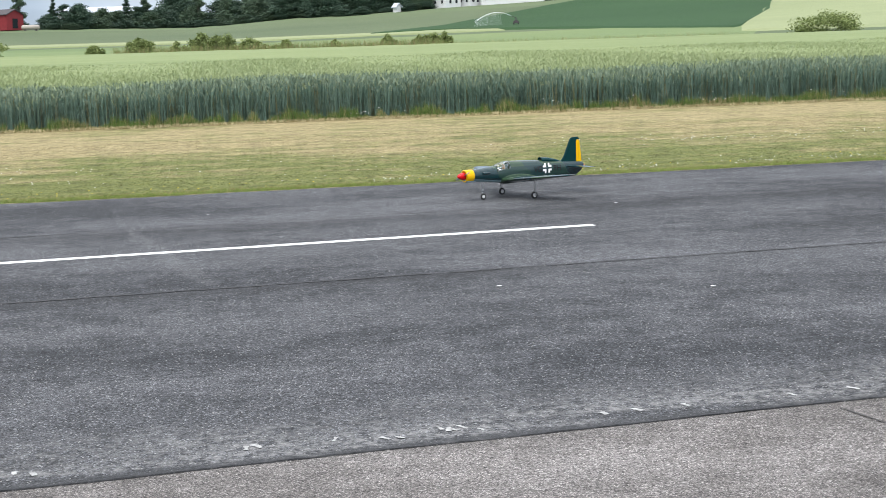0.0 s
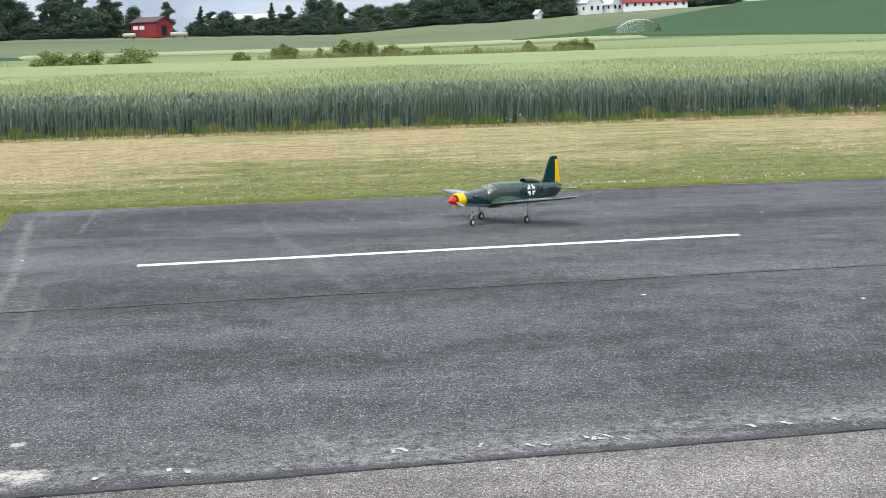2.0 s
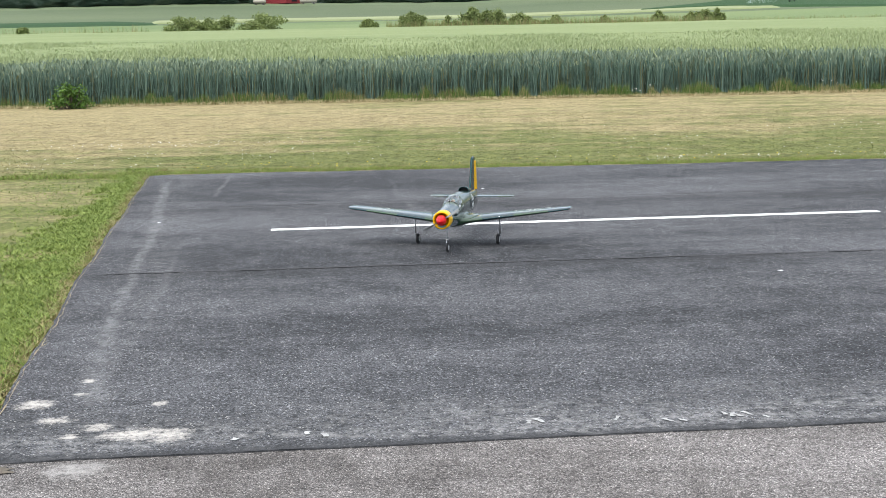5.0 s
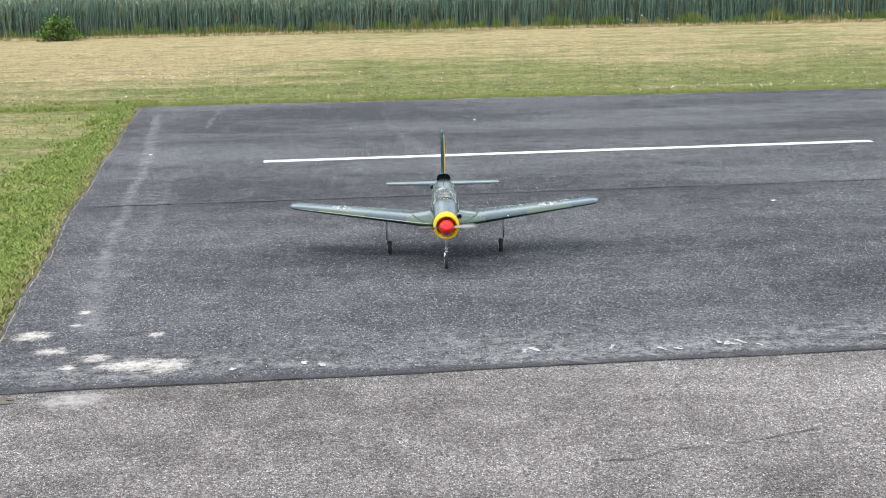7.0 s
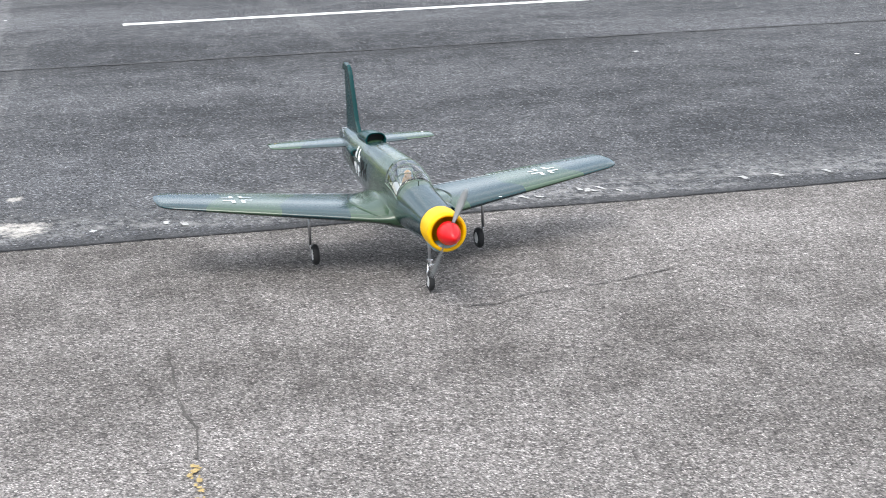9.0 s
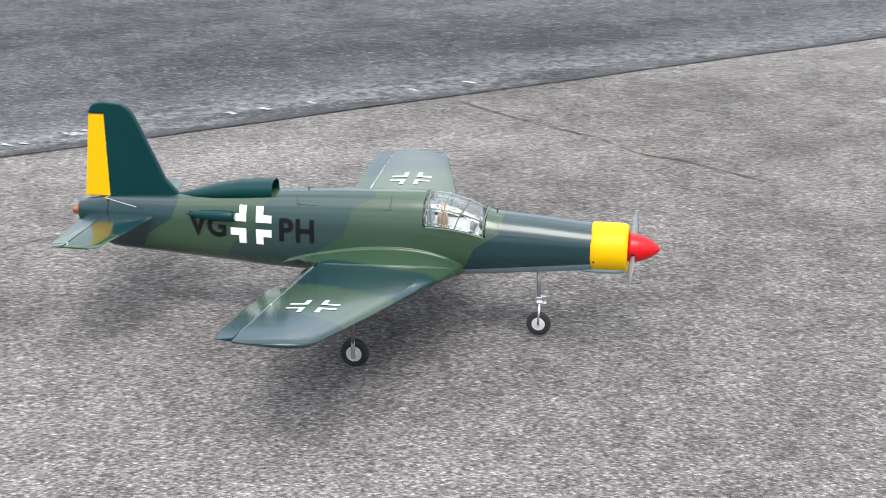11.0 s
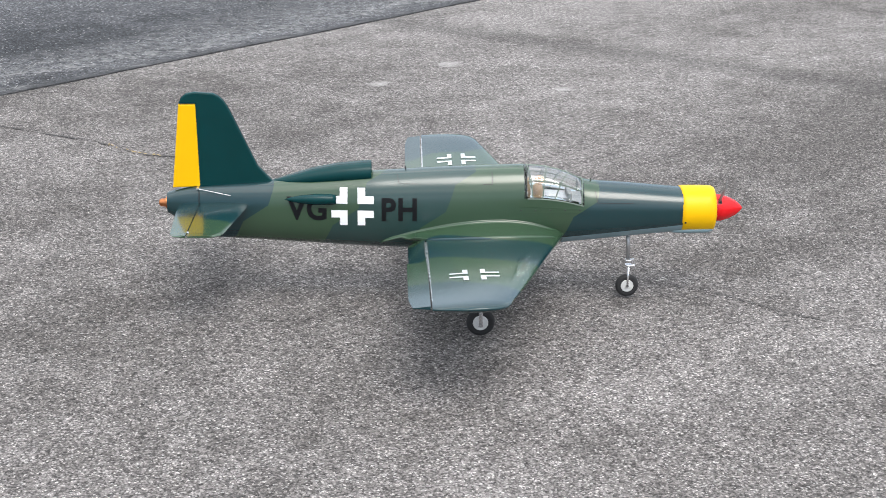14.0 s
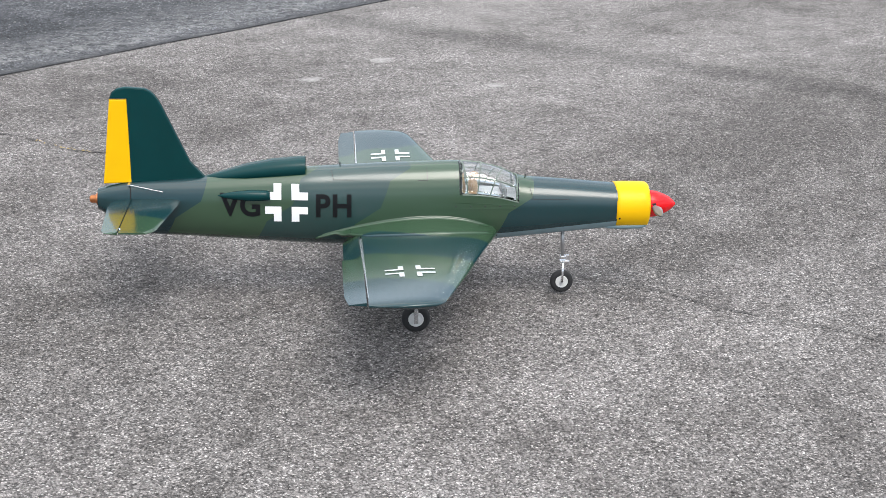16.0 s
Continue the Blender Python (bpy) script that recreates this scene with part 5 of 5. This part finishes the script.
def build_aircraft():
    plane = new("model_aircraft")
    tagged(plane, "green camouflaged radio-controlled model aircraft with yellow cowl and rudder", "model aircraft")

    # hull, open at the cockpit
    xs = [-0.925, -0.915, -0.905, -0.89, -0.875] + [-0.86 + 0.02 * i for i in range(75)]
    ring = 48
    hull = bmesh.new()
    rows = [[hull.verts.new(hull_point(x, 2 * math.pi * i / ring)) for i in range(ring)] for x in xs]
    pane_faces = []
    for a, b, x in zip(rows, rows[1:], xs):
        for i in range(ring):
            j = (i + 1) % ring
            f = (a[i], a[j], b[j], b[i])
            deg = min(i + 0.5, ring - i - 0.5) * 360 / ring
            if 0.145 < x + 0.01 < 0.325 and deg < 76:
                pane_faces.append([v.co.copy() for v in f])
                continue
            hull.faces.new(f)
    hull.faces.new(rows[0])
    hull.faces.new(rows[-1])
    bmesh.ops.recalc_face_normals(hull, faces=hull.faces)
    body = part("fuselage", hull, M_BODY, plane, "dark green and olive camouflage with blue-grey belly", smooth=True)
    sharp(body, 50)

    # canopy: glass skin with thickness, and its frame
    can = bmesh.new()
    for f in pane_faces:
        can.faces.new([can.verts.new(p) for p in f])
    bmesh.ops.remove_doubles(can, verts=can.verts, dist=1e-5)
    bmesh.ops.recalc_face_normals(can, faces=can.faces)
    bmesh.ops.solidify(can, geom=can.faces[:], thickness=0.0018)
    canopy = part("canopy", can, M_GLASS, plane, "clear framed canopy", smooth=True)

    def strip(points, r=0.0020):
        bms = [rod(p, q, r, 6) for p, q in zip(points, points[1:])]
        return joined(*bms)

    def over(x, a0, a1, slant=0.0, n=12):
        pts = []
        for k in range(n + 1):
            a = a0 + (a1 - a0) * k / n
            pts.append(hull_point(x + slant * abs(a) / radians(76), a) * 1.0)
        return pts

    lim = radians(75)
    for x, slant in ((0.150, 0.016), (0.210, -0.016), (0.278, -0.048), (0.318, -0.006)):
        part("canopy_frame", strip(over(x, -lim, lim, slant)), M_FRAME, canopy)
    for a in (-lim, -radians(46), 0.0, radians(46), lim):
        part("canopy_rail", strip([hull_point(0.150 + 0.0168 * k, a) for k in range(11)]), M_FRAME, canopy)
    for side in (-1, 1):
        skirt = flat_shape([[(0.116, 0.293), (0.328, 0.290), (0.328, 0.306), (0.116, 0.311)]])
        sk = part("canopy_skirt", decal(skirt, side, 0.0018), M_BODY, canopy)
        for k in range(5):
            part("screw", lathe([(-0.0012, 0.0022), (0.0012, 0.0022)], 0, 0, 8), M_HOLE, sk)
            s = sk.children[-1]
            s.matrix_local = Matrix.Translation((0.130 + 0.044 * k, side * (hull_side(0.130 + 0.044 * k, 0.300) + 0.002), 0.300)) @ pose(0, 0, 0, 0, 0, 90)
    tub = loft([[(x, -w, z0), (x, w, z0), (x, w, z1), (x, -w, z1)] for x, w, z0, z1 in ((0.13, 0.064, 0.27, 0.330), (0.315, 0.064, 0.27, 0.318))])
    part("cockpit_tub", tub, M_TUB, plane, "pale grey cockpit interior")
    part("seat_back", block(0.145, 0.158, -0.03, 0.03, 0.32, 0.385, 0.006), M_BELLY, plane)
    part("instrument_panel", block(0.272, 0.286, -0.045, 0.045, 0.318, 0.345, 0.005), M_BLADE, plane)
    doll = bmesh.new()
    bmesh.ops.create_uvsphere(doll, u_segments=16, v_segments=10, radius=0.015, matrix=Matrix.Translation((0.190, 0, 0.371)))
    doll2 = lathe([(0.0, 0.026), (0.02, 0.028), (0.04, 0.022), (0.046, 0.010)], 0, 0, 16)
    for v in doll2.verts:
        v.co = Vector((0.186 + v.co.z * 0.6, v.co.y * 0.8, 0.322 + v.co.x * 0.85))
    part("seated_figure", joined(doll, doll2), M_DOLL, plane, "small painted figure in the cockpit", smooth=True)

    # cowl, spinner and propeller
    zc = 0.282
    part("cowling", lathe([(0.655, 0.055), (0.710, 0.0545), (0.718, 0.0560), (0.722, 0.060), (0.720, 0.0655), (0.713, 0.0695), (0.70, 0.0710), (0.63, 0.0712), (0.618, 0.0700), (0.617, 0.060), (0.655, 0.055)], 0, zc, 48), M_YELLOW, plane, "bright yellow engine cowl ring", smooth=True)
    part("cowl_opening", lathe([(0.645, 0.0), (0.650, 0.056), (0.652, 0.056), (0.655, 0.0)], 0, zc, 32), M_HOLE, plane)
    chin = loft([[(x, w * math.cos(a), zb + hh * math.sin(a)) for a in [2 * math.pi * i / 20 for i in range(20)]] for x, w, zb, hh in ((0.56, 0.02, 0.222, 0.008), (0.60, 0.045, 0.2235, 0.013), (0.64, 0.050, 0.2245, 0.0155), (0.70, 0.050, 0.2265, 0.0165), (0.715, 0.046, 0.2285, 0.013))])
    part("chin_intake", chin, M_BELLY, plane, "blue-grey chin scoop", smooth=True)
    for side in (-1, 1):
        s = part("cowl_screw", lathe([(-0.001, 0.0035), (0.0015, 0.003)], 0, 0, 8), M_HOLE, plane)
        s.matrix_local = Matrix.Translation((0.628, side * 0.066, 0.256)) @ pose(0, 0, 0, 0, 0, 90 * side)
    prop = new("propeller")
    prop.parent = plane
    prop.location = (0.735, 0, zc + 0.002)
    spin = [(-0.022, 0.036), (-0.012, 0.0405), (-0.004, 0.0415), (0.012, 0.0395), (0.034, 0.0325), (0.054, 0.023), (0.068, 0.011), (0.075, 0.003)]
    part("spinner", lathe(spin, 0, 0, 40), M_RED, prop, "glossy red pointed spinner", smooth=True)
    for sg in (-1, 1):
        secs = []
        for k in range(11):
            r = 0.03 + 0.135 * k / 10
            w = 0.5 * float(np.interp(k, (0, 2, 5, 8, 9.3, 10), (0.012, 0.018, 0.027, 0.023, 0.015, 0.006)))
            tw = radians(62 - 42 * k / 10)
            th = 0.0045 - 0.0003 * k
            secs.append([(w * c * math.sin(tw) + th * s * math.cos(tw) * 0.5, sg * (w * c * math.cos(tw) - th * s * math.sin(tw) * 0.5), sg * r) for c, s in ((1, 0), (0.5, 0.9), (-0.5, 0.8), (-1, 0), (-0.5, -0.5), (0.5, -0.6))])
        part("blade", loft(secs), M_BLADE, prop, "slim grey propeller blade", smooth=True)
        part("blade_slot", block(-0.008, 0.008, -0.010, 0.010, sg * 0.037 - 0.004, sg * 0.037 + 0.004, 0.003), M_HOLE, prop)

    # wings
    for side in (-1, 1):
        w = part("wing", wing_bm(side), M_WING, plane, "glossy camouflaged tapered wing", smooth=True)
        sharp(w, 40)
        sharp(part("aileron", trailing_bm(side, 0.42, 0.893, 2), M_WING, plane, smooth=True))
        sharp(part("flap", trailing_bm(side, 0.10, 0.415, 27), M_WING, plane, "lowered landing flap", smooth=True))
        # concave fairing between the wing's upper side and the hull
        rows = []
        for k in range(45):
            s = k / 44
            x = 0.258 - 0.545 * s
            zw = lambda yy: wing_line(yy)[2] + wing_line(yy)[3] * foil(min(0.985, max(0.0, (wing_line(yy)[0] - x) / (wing_line(yy)[0] - wing_line(yy)[1])))) * 0.62
            swell = max(0.0, math.sin(math.pi * s ** 0.72)) ** 0.8
            spread = swell * min(1.0, max(0.0, (x + 0.23) / 0.10))
            z0 = 0.206 + 0.062 * swell - 0.010 * s
            y0 = hull_side(x, z0) - 0.003
            bead = 0.006 * min(1.0, 6 * swell)
            y2 = y0 + bead + 0.004 + 0.110 * spread
            z2 = zw(y2) + 0.0015 if -0.2 < x < wing_line(y2)[0] - 0.002 else min(z0, wing_line(y2)[2])
            z2 = z2 if spread > 0.02 else z0 - 0.004
            under = 0.002 + 0.014 * min(1.0, spread * 3)
            y1, z1 = y0 + bead + 0.026 * spread, min(z0, z2) + 0.007
            lip = [Vector((x, side * (y0 + bead * u), z0 + bead * v)) for u, v in ((-0.1, 1.5), (0.3, 1.35), (0.62, 1.0), (0.85, 0.55))]
            curve = [((1 - q) ** 2 * Vector((x, side * (y0 + bead), z0)) + 2 * q * (1 - q) * Vector((x, side * y1, z1)) + q * q * Vector((x, side * y2, z2))) for q in [j / 10 for j in range(11)]]
            rows.append(lip + curve + [Vector((x, side * (y2 - 0.8 * under), z2 - under)), Vector((x, side * (y0 - 0.006), min(z0, z2) - under))])
        part("wing_fairing", loft(rows), M_WING, plane, "smooth concave wing root fairing", smooth=True)
        for polys in angle_marks(-0.035, 0.612, 0.0165, 0.012, 0.0135, 0.066, 0.056):
            bm = bmesh.new()
            for p in polys:
                vs = []
                for x, yy in p:
                    lead, trail, mid, thick = wing_line(yy)
                    vs.append(bm.verts.new((x, side * yy, mid + thick * foil(min(0.99, (lead - x) / (lead - trail))) * 0.62 + 0.0012)))
                bm.faces.new(vs)
            bmesh.ops.recalc_face_normals(bm, faces=bm.faces)
            for f in bm.faces:
                if f.normal.z < 0:
                    f.normal_flip()
            part("cross_corner", bm, M_WING_MARK, w, "white corner of the cross marking")
        skin = lambda x, y: wing_line(y)[2] + wing_line(y)[3] * foil((wing_line(y)[0] - x) / (wing_line(y)[0] - wing_line(y)[1])) * 0.62
        # bright strip added for the sky's reflection at the hinge gap
        strip_bm = loft([[(-0.1505, side * y, skin(-0.1505, y) + dz) for dz in (0.0, 0.0016)] + [(-0.1505 - wd, side * y, skin(-0.1505 - wd, y) + dz) for dz in (0.0016, 0.0)]
                         for y, wd in ((0.18, 0.009), (0.3, 0.008), (0.42, 0.0065), (0.55, 0.004), (0.72, 0.0022), (0.86, 0.0016))])
        part("hinge_strip", strip_bm, M_CHROME, w, "added bright strip for the reflection at the hinge gap")
        # landing lamp window on the leading edge of the left wing only
        if side == 1:
            lead, trail, mid, thick = wing_line(0.36)
            part("gun_port", block(lead - 0.012, lead - 0.004, 0.352, 0.374, mid - 0.004, mid + 0.007, 0.002), M_CHROME, w)
        # main gear
        gear = new("main_gear")
        gear.parent = plane
        y = side * 0.347
        mid = wing_line(0.347)[2]
        part("strut", rod((0.0, y, 0.075), (0.0, y, mid - 0.004), 0.0055, 12), M_STEEL, gear, smooth=True)
        part("axle_fork", block(-0.006, 0.006, y - 0.004, y + 0.004, 0.030, 0.082, 0.002), M_CHROME, gear)
        part("axle", rod((0, y - side * 0.004, 0.041), (0, side * 0.318, 0.041), 0.003, 8), M_STEEL, gear)
        wheel_part("main_wheel", plane, 0.0, side * 0.330, 0.041, 0.026)

    # tail
    rudder = [(-0.829, 0.603), (-0.880, 0.603), (-0.907, 0.350), (-0.8215, 0.354)]
    fin = [(-0.827, 0.352), (-0.605, 0.366), (-0.652, 0.417), (-0.728, 0.581), (-0.737, 0.599), (-0.748, 0.615), (-0.761, 0.628), (-0.777, 0.636), (-0.832, 0.6400), (-0.858, 0.635), (-0.872, 0.624), (-0.880, 0.605), (-0.831, 0.605)]
    part("fin", prism(fin, -0.0095, 0.0095, 0.0045), M_FIN, plane, "dark green gloss tail fin")
    rb = prism(rudder, -0.008, 0.008, 0.003)
    for v in rb.verts:
        v.co.x += 0.826
    part("rudder", rb, M_YELLOW, plane, "plain yellow rudder").location = (-0.826, 0, 0)
    part("rudder_horn", joined(block(-0.835, -0.828, -0.030, -0.006, 0.350, 0.354), rod((-0.83, -0.028, 0.352), (-0.73, -0.045, 0.335), 0.0012, 6)), M_CHROME, plane)
    for side in (-1, 1):
        secs, elev = [], []
        for y, lead, th in ((0.0, -0.672, 0.016), (0.05, -0.680, 0.015), (0.2, -0.703, 0.013), (0.33, -0.722, 0.011), (0.35, -0.730, 0.009), (0.362, -0.745, 0.005)):
            hinge = -0.822
            secs.append([(lead + (hinge - lead) * s, side * y, 0.306 + th * k) for s, k in ((0, 0), (0.06, 0.35), (0.2, 0.5), (0.6, 0.5), (1, 0.32), (1, -0.32), (0.6, -0.5), (0.2, -0.5), (0.06, -0.35))])
        for y, tail in ((0.032, -0.880), (0.1, -0.886), (0.33, -0.872), (0.352, -0.862), (0.360, -0.845)):
            elev.append([(-0.825, side * y, 0.306 + 0.004), (tail, side * y, 0.3045), (tail, side * y, 0.3035), (-0.825, side * y, 0.306 - 0.004)])
        t = part("tailplane", loft(secs), M_WING, plane, smooth=True)
        sharp(t, 40)
        part("elevator", loft(elev), M_WING, plane)
        part("control_horn", rod((-0.826, side * 0.325, 0.3075), (-0.820, side * 0.337, 0.312), 0.0025, 6), M_CHROME, t)
    tail_gap = flat_shape([[(-0.829, 0.20), (-0.826, 0.20), (-0.826, 0.345), (-0.829, 0.345)]])
    part("tail_joint", decal(tail_gap, -1, 0.0006), M_HOLE, plane)
    part("tail_pipe", lathe([(-0.925, 0.018), (-0.929, 0.019), (-0.932, 0.013), (-0.945, 0.012), (-0.950, 0.009), (-0.951, 0.004)], 0, 0.302, 20), M_COPPER, plane, "copper tail nozzle", smooth=True)
    # dorsal scoop, open in front
    secs = []
    for x, w, z0, z1 in ((-0.62, 0.004, 0.362, 0.370), (-0.56, 0.024, 0.358, 0.388), (-0.49, 0.036, 0.360, 0.409), (-0.41, 0.041, 0.364, 0.424), (-0.33, 0.043, 0.368, 0.431), (-0.314, 0.043, 0.370, 0.431)):
        secs.append([(x, w * math.copysign(abs(math.cos(a)) ** 0.8, math.cos(a)), (z0 + z1) / 2 + (z1 - z0) / 2 * math.sin(a)) for a in [2 * math.pi * i / 24 for i in range(24)]])
    inner = [[(x, y * 0.86, (z - 0.405) * 0.86 + 0.405) for _, y, z in secs[-1]] for x in (-0.314, -0.36)]
    scoop = part("dorsal_intake", loft(secs + inner, caps=True), M_FIN, plane, "dark green air scoop on the spine", smooth=True)
    sharp(scoop, 40)
    part("intake_mouth", loft([[(-0.352, y * 0.85, (z - 0.405) * 0.85 + 0.405) for _, y, z in secs[-1]], [(-0.358, y * 0.85, (z - 0.405) * 0.85 + 0.405) for _, y, z in secs[-1]]]), M_HOLE, scoop)
    # side pods
    for x, side, z, ln in ((-0.418, -1, 0.330, 0.152), (0.515, 1, 0.304, 0.11)):
        y = side * (hull_side(x, z) + 0.004)
        prof = [(x - ln, 0.001), (x - ln * 0.88, 0.007), (x - ln * 0.7, 0.0125), (x - ln * 0.4, 0.0168), (x - 0.012, 0.0160), (x, 0.0135), (x - 0.003, 0.009), (x - 0.03, 0.008)]
        pod = part("side_scoop", lathe(prof, y, z, 20), M_FIN if side < 0 else M_BODY, plane, smooth=True)
        part("scoop_mouth", lathe([(x - 0.012, 0.0), (x - 0.010, 0.009), (x - 0.009, 0.0)], y, z, 16), M_HOLE, pod)

    # markings
    for side in (-1, 1):
        for polys in angle_marks(-0.37, 0.307, 0.0150, 0.0100, 0.0225, 0.063, 0.056):
            part("cross_corner", decal(flat_shape(polys), side), M_MARK_WHITE, body, "white corner of the cross marking")
        letters = (("V", -0.562), ("G", -0.508), ("P", -0.287), ("H", -0.238)) if side < 0 else (("V", -0.180), ("G", -0.235), ("P", -0.461), ("H", -0.511))
        for ch, x in letters:
            part("letter", decal(letter_bm(ch, x, 0.268, 0.094, side > 0), side, 0.0009), M_MARK_BLACK, body, "black code letter " + ch)
        # hatch and panel joints
        for quad in ([(-0.232, 0.374), (0.045, 0.374), (0.045, 0.3755), (-0.232, 0.3755)], [(0.044, 0.374), (0.0455, 0.374), (0.0455, 0.408), (0.044, 0.408)], [(-0.232, 0.374), (-0.2305, 0.374), (-0.237, 0.398), (-0.2385, 0.398)],
                     [(0.36, 0.318), (0.47, 0.316), (0.47, 0.3172), (0.36, 0.3192)], [(0.352, 0.352), (0.3535, 0.352), (0.3615, 0.319), (0.36, 0.319)]):
            part("panel_joint", decal(flat_shape([quad]), side, 0.0005), M_HOLE, body)
    for x in (-0.212, 0.345):
        part("aerial_pin", rod((x, 0, along(TOP, x) - 0.002), (x, 0, along(TOP, x) + 0.009), 0.0018, 8), M_HOLE, plane)

    # nose gear
    nose = new("nose_gear")
    nose.parent = plane
    part("strut", rod((0.470, 0, 0.118), (0.466, 0, 0.21), 0.006, 12), M_STEEL, nose, smooth=True)
    part("clevis", joined(block(0.462, 0.480, -0.010, 0.010, 0.112, 0.120, 0.002), block(0.462, 0.492, -0.009, 0.009, 0.096, 0.104, 0.002), block(0.480, 0.490, -0.004, 0.004, 0.092, 0.122, 0.002)), M_CHROME, nose, "bright sprung steering clevis")
    part("leg", rod((0.470, -0.014, 0.036), (0.472, -0.006, 0.100), 0.004, 10), M_CHROME, nose, smooth=True)
    part("axle", rod((0.47, -0.017, 0.036), (0.47, 0.012, 0.036), 0.003, 8), M_STEEL, nose)
    wheel_part("nose_wheel", plane, 0.47, 0.0, 0.036, 0.020)
    return plane


aircraft = build_aircraft()




# ---- what moves ----
PLANE_ROWS = [
    (0.0, 3.658, 16.492, -158.2),
    (0.5, 3.123, 16.266, -153.5),
    (1.0, 2.625, 16.017, -148.9),
    (1.5, 2.163, 15.735, -144.2),
    (2.0, 1.733, 15.412, -139.4),
    (2.5, 1.334, 15.040, -134.4),
    (3.0, 0.965, 14.611, -129.0),
    (3.5, 0.612, 14.04, -122.5),
    (4.0, 0.285, 13.39, -114.8),
    (4.2, 0.158, 13.10, -111.6),
    (6.3, -0.195, 9.799, -87.8),
    (6.5, -0.177, 9.459, -87.6),
    (7.0, -0.137, 8.617, -88.8),
    (7.5, -0.086, 7.821, -85.6),
    (8.0, -0.002, 7.055, -84.1),
    (8.5, 0.095, 6.314, -82.5),
    (9.0, 0.231, 5.514, -78.7),
    (9.5, 0.454, 4.879, -66.2),
    (10.0, 0.785, 4.422, -52.7),
    (10.2, 0.932, 4.240, -47.4),
    (12.3, 2.502, 3.402, -30.6),
    (12.5, 2.635, 3.336, -32.4),
    (13.0, 2.909, 3.170, -36.4),
    (13.5, 3.077, 3.047, -39.9),
    (14.0, 3.125, 3.010, -41.55),
    (14.5, 3.125, 3.010, -41.55),
    (15.0, 3.125, 3.010, -41.55),
    (15.5, 3.125, 3.010, -41.55),
    (16.0, 3.125, 3.010, -41.55),
]

# seconds and the angle of the blades across the nose, in degrees
BLADES = [(0.0, 20), (0.5, 20), (1.0, 150), (1.5, 50), (2.0, 160), (2.5, 30), (3.0, 65), (3.5, 85), (4.0, 30), (6.5, 30), (7.0, 2), (7.5, 130), (8.0, 118), (8.5, 18), (9.0, 66), (9.5, 152), (10.0, 155),
          (12.5, 90), (13.0, 165), (13.5, 120), (14.0, 135), (14.4, 176), (16.0, 176)]


def motions():
    lean = lambda t: float(np.interp(t, (0, 8, 10.2, 12.3), (0.0, -0.3, -0.3, -1.35)))
    walk(aircraft, [(t, Matrix.Translation((x, y, 0.005)) @ pose(0, 0, 0, 0, 0, a) @ pose(0, 0, 0, lean(t), 0, 0)) for t, x, y, a in PLANE_ROWS])
    rudder = next(o for o in aircraft.children if o.name.startswith("rudder") and not o.name.startswith("rudder_"))
    walk(rudder, [(t, pose(-0.826, 0, 0, 0, 0, -a)) for t, a in ((0, 0), (2.5, 3), (3.5, 11), (4.2, 12), (6.3, 8), (7, 9), (8, 11), (8.5, 14), (9, 20), (9.5, 23), (10.2, 15), (12.3, 0), (16, 0))])
    prop = next(o for o in aircraft.children if o.name.startswith("propeller"))
    rows, total, last = [], 0.0, None
    for t, a in BLADES:
        a -= 90
        if last is None:
            total = a
            rows.append((t, total))
        elif t - last < 1e-6 or t > 14.5:
            rows.append((t, total))
        else:
            steps = max(4, round((t - last) / 0.1))
            want = total + 78 * steps
            goal = a + 180 * math.floor((want - a) / 180)
            rows += [(last + (t - last) * k / steps, total + (goal - total) * k / steps) for k in range(1, steps + 1)]
            total = goal
        last = t
    home = prop.location.copy()
    walk(prop, [(t, pose(home.x, home.y, home.z, a, 0, 0)) for t, a in rows])
    # wheels roll as far as the aircraft goes
    ts = [r[0] for r in PLANE_ROWS]
    spots = [(float(np.interp(k / 30, ts, [r[1] for r in PLANE_ROWS])), float(np.interp(k / 30, ts, [r[2] for r in PLANE_ROWS]))) for k in range(481)]
    gone = [0.0]
    for p, q in zip(spots, spots[1:]):
        gone.append(gone[-1] + math.dist(p, q))
    for ob in aircraft.children:
        if ob.name.startswith(("main_wheel", "nose_wheel")):
            c = ob.location.copy()
            walk(ob, [(k / 30, pose(c.x, c.y, c.z, 0, math.degrees(s / c.z), 0)) for k, s in enumerate(gone)])


motions()
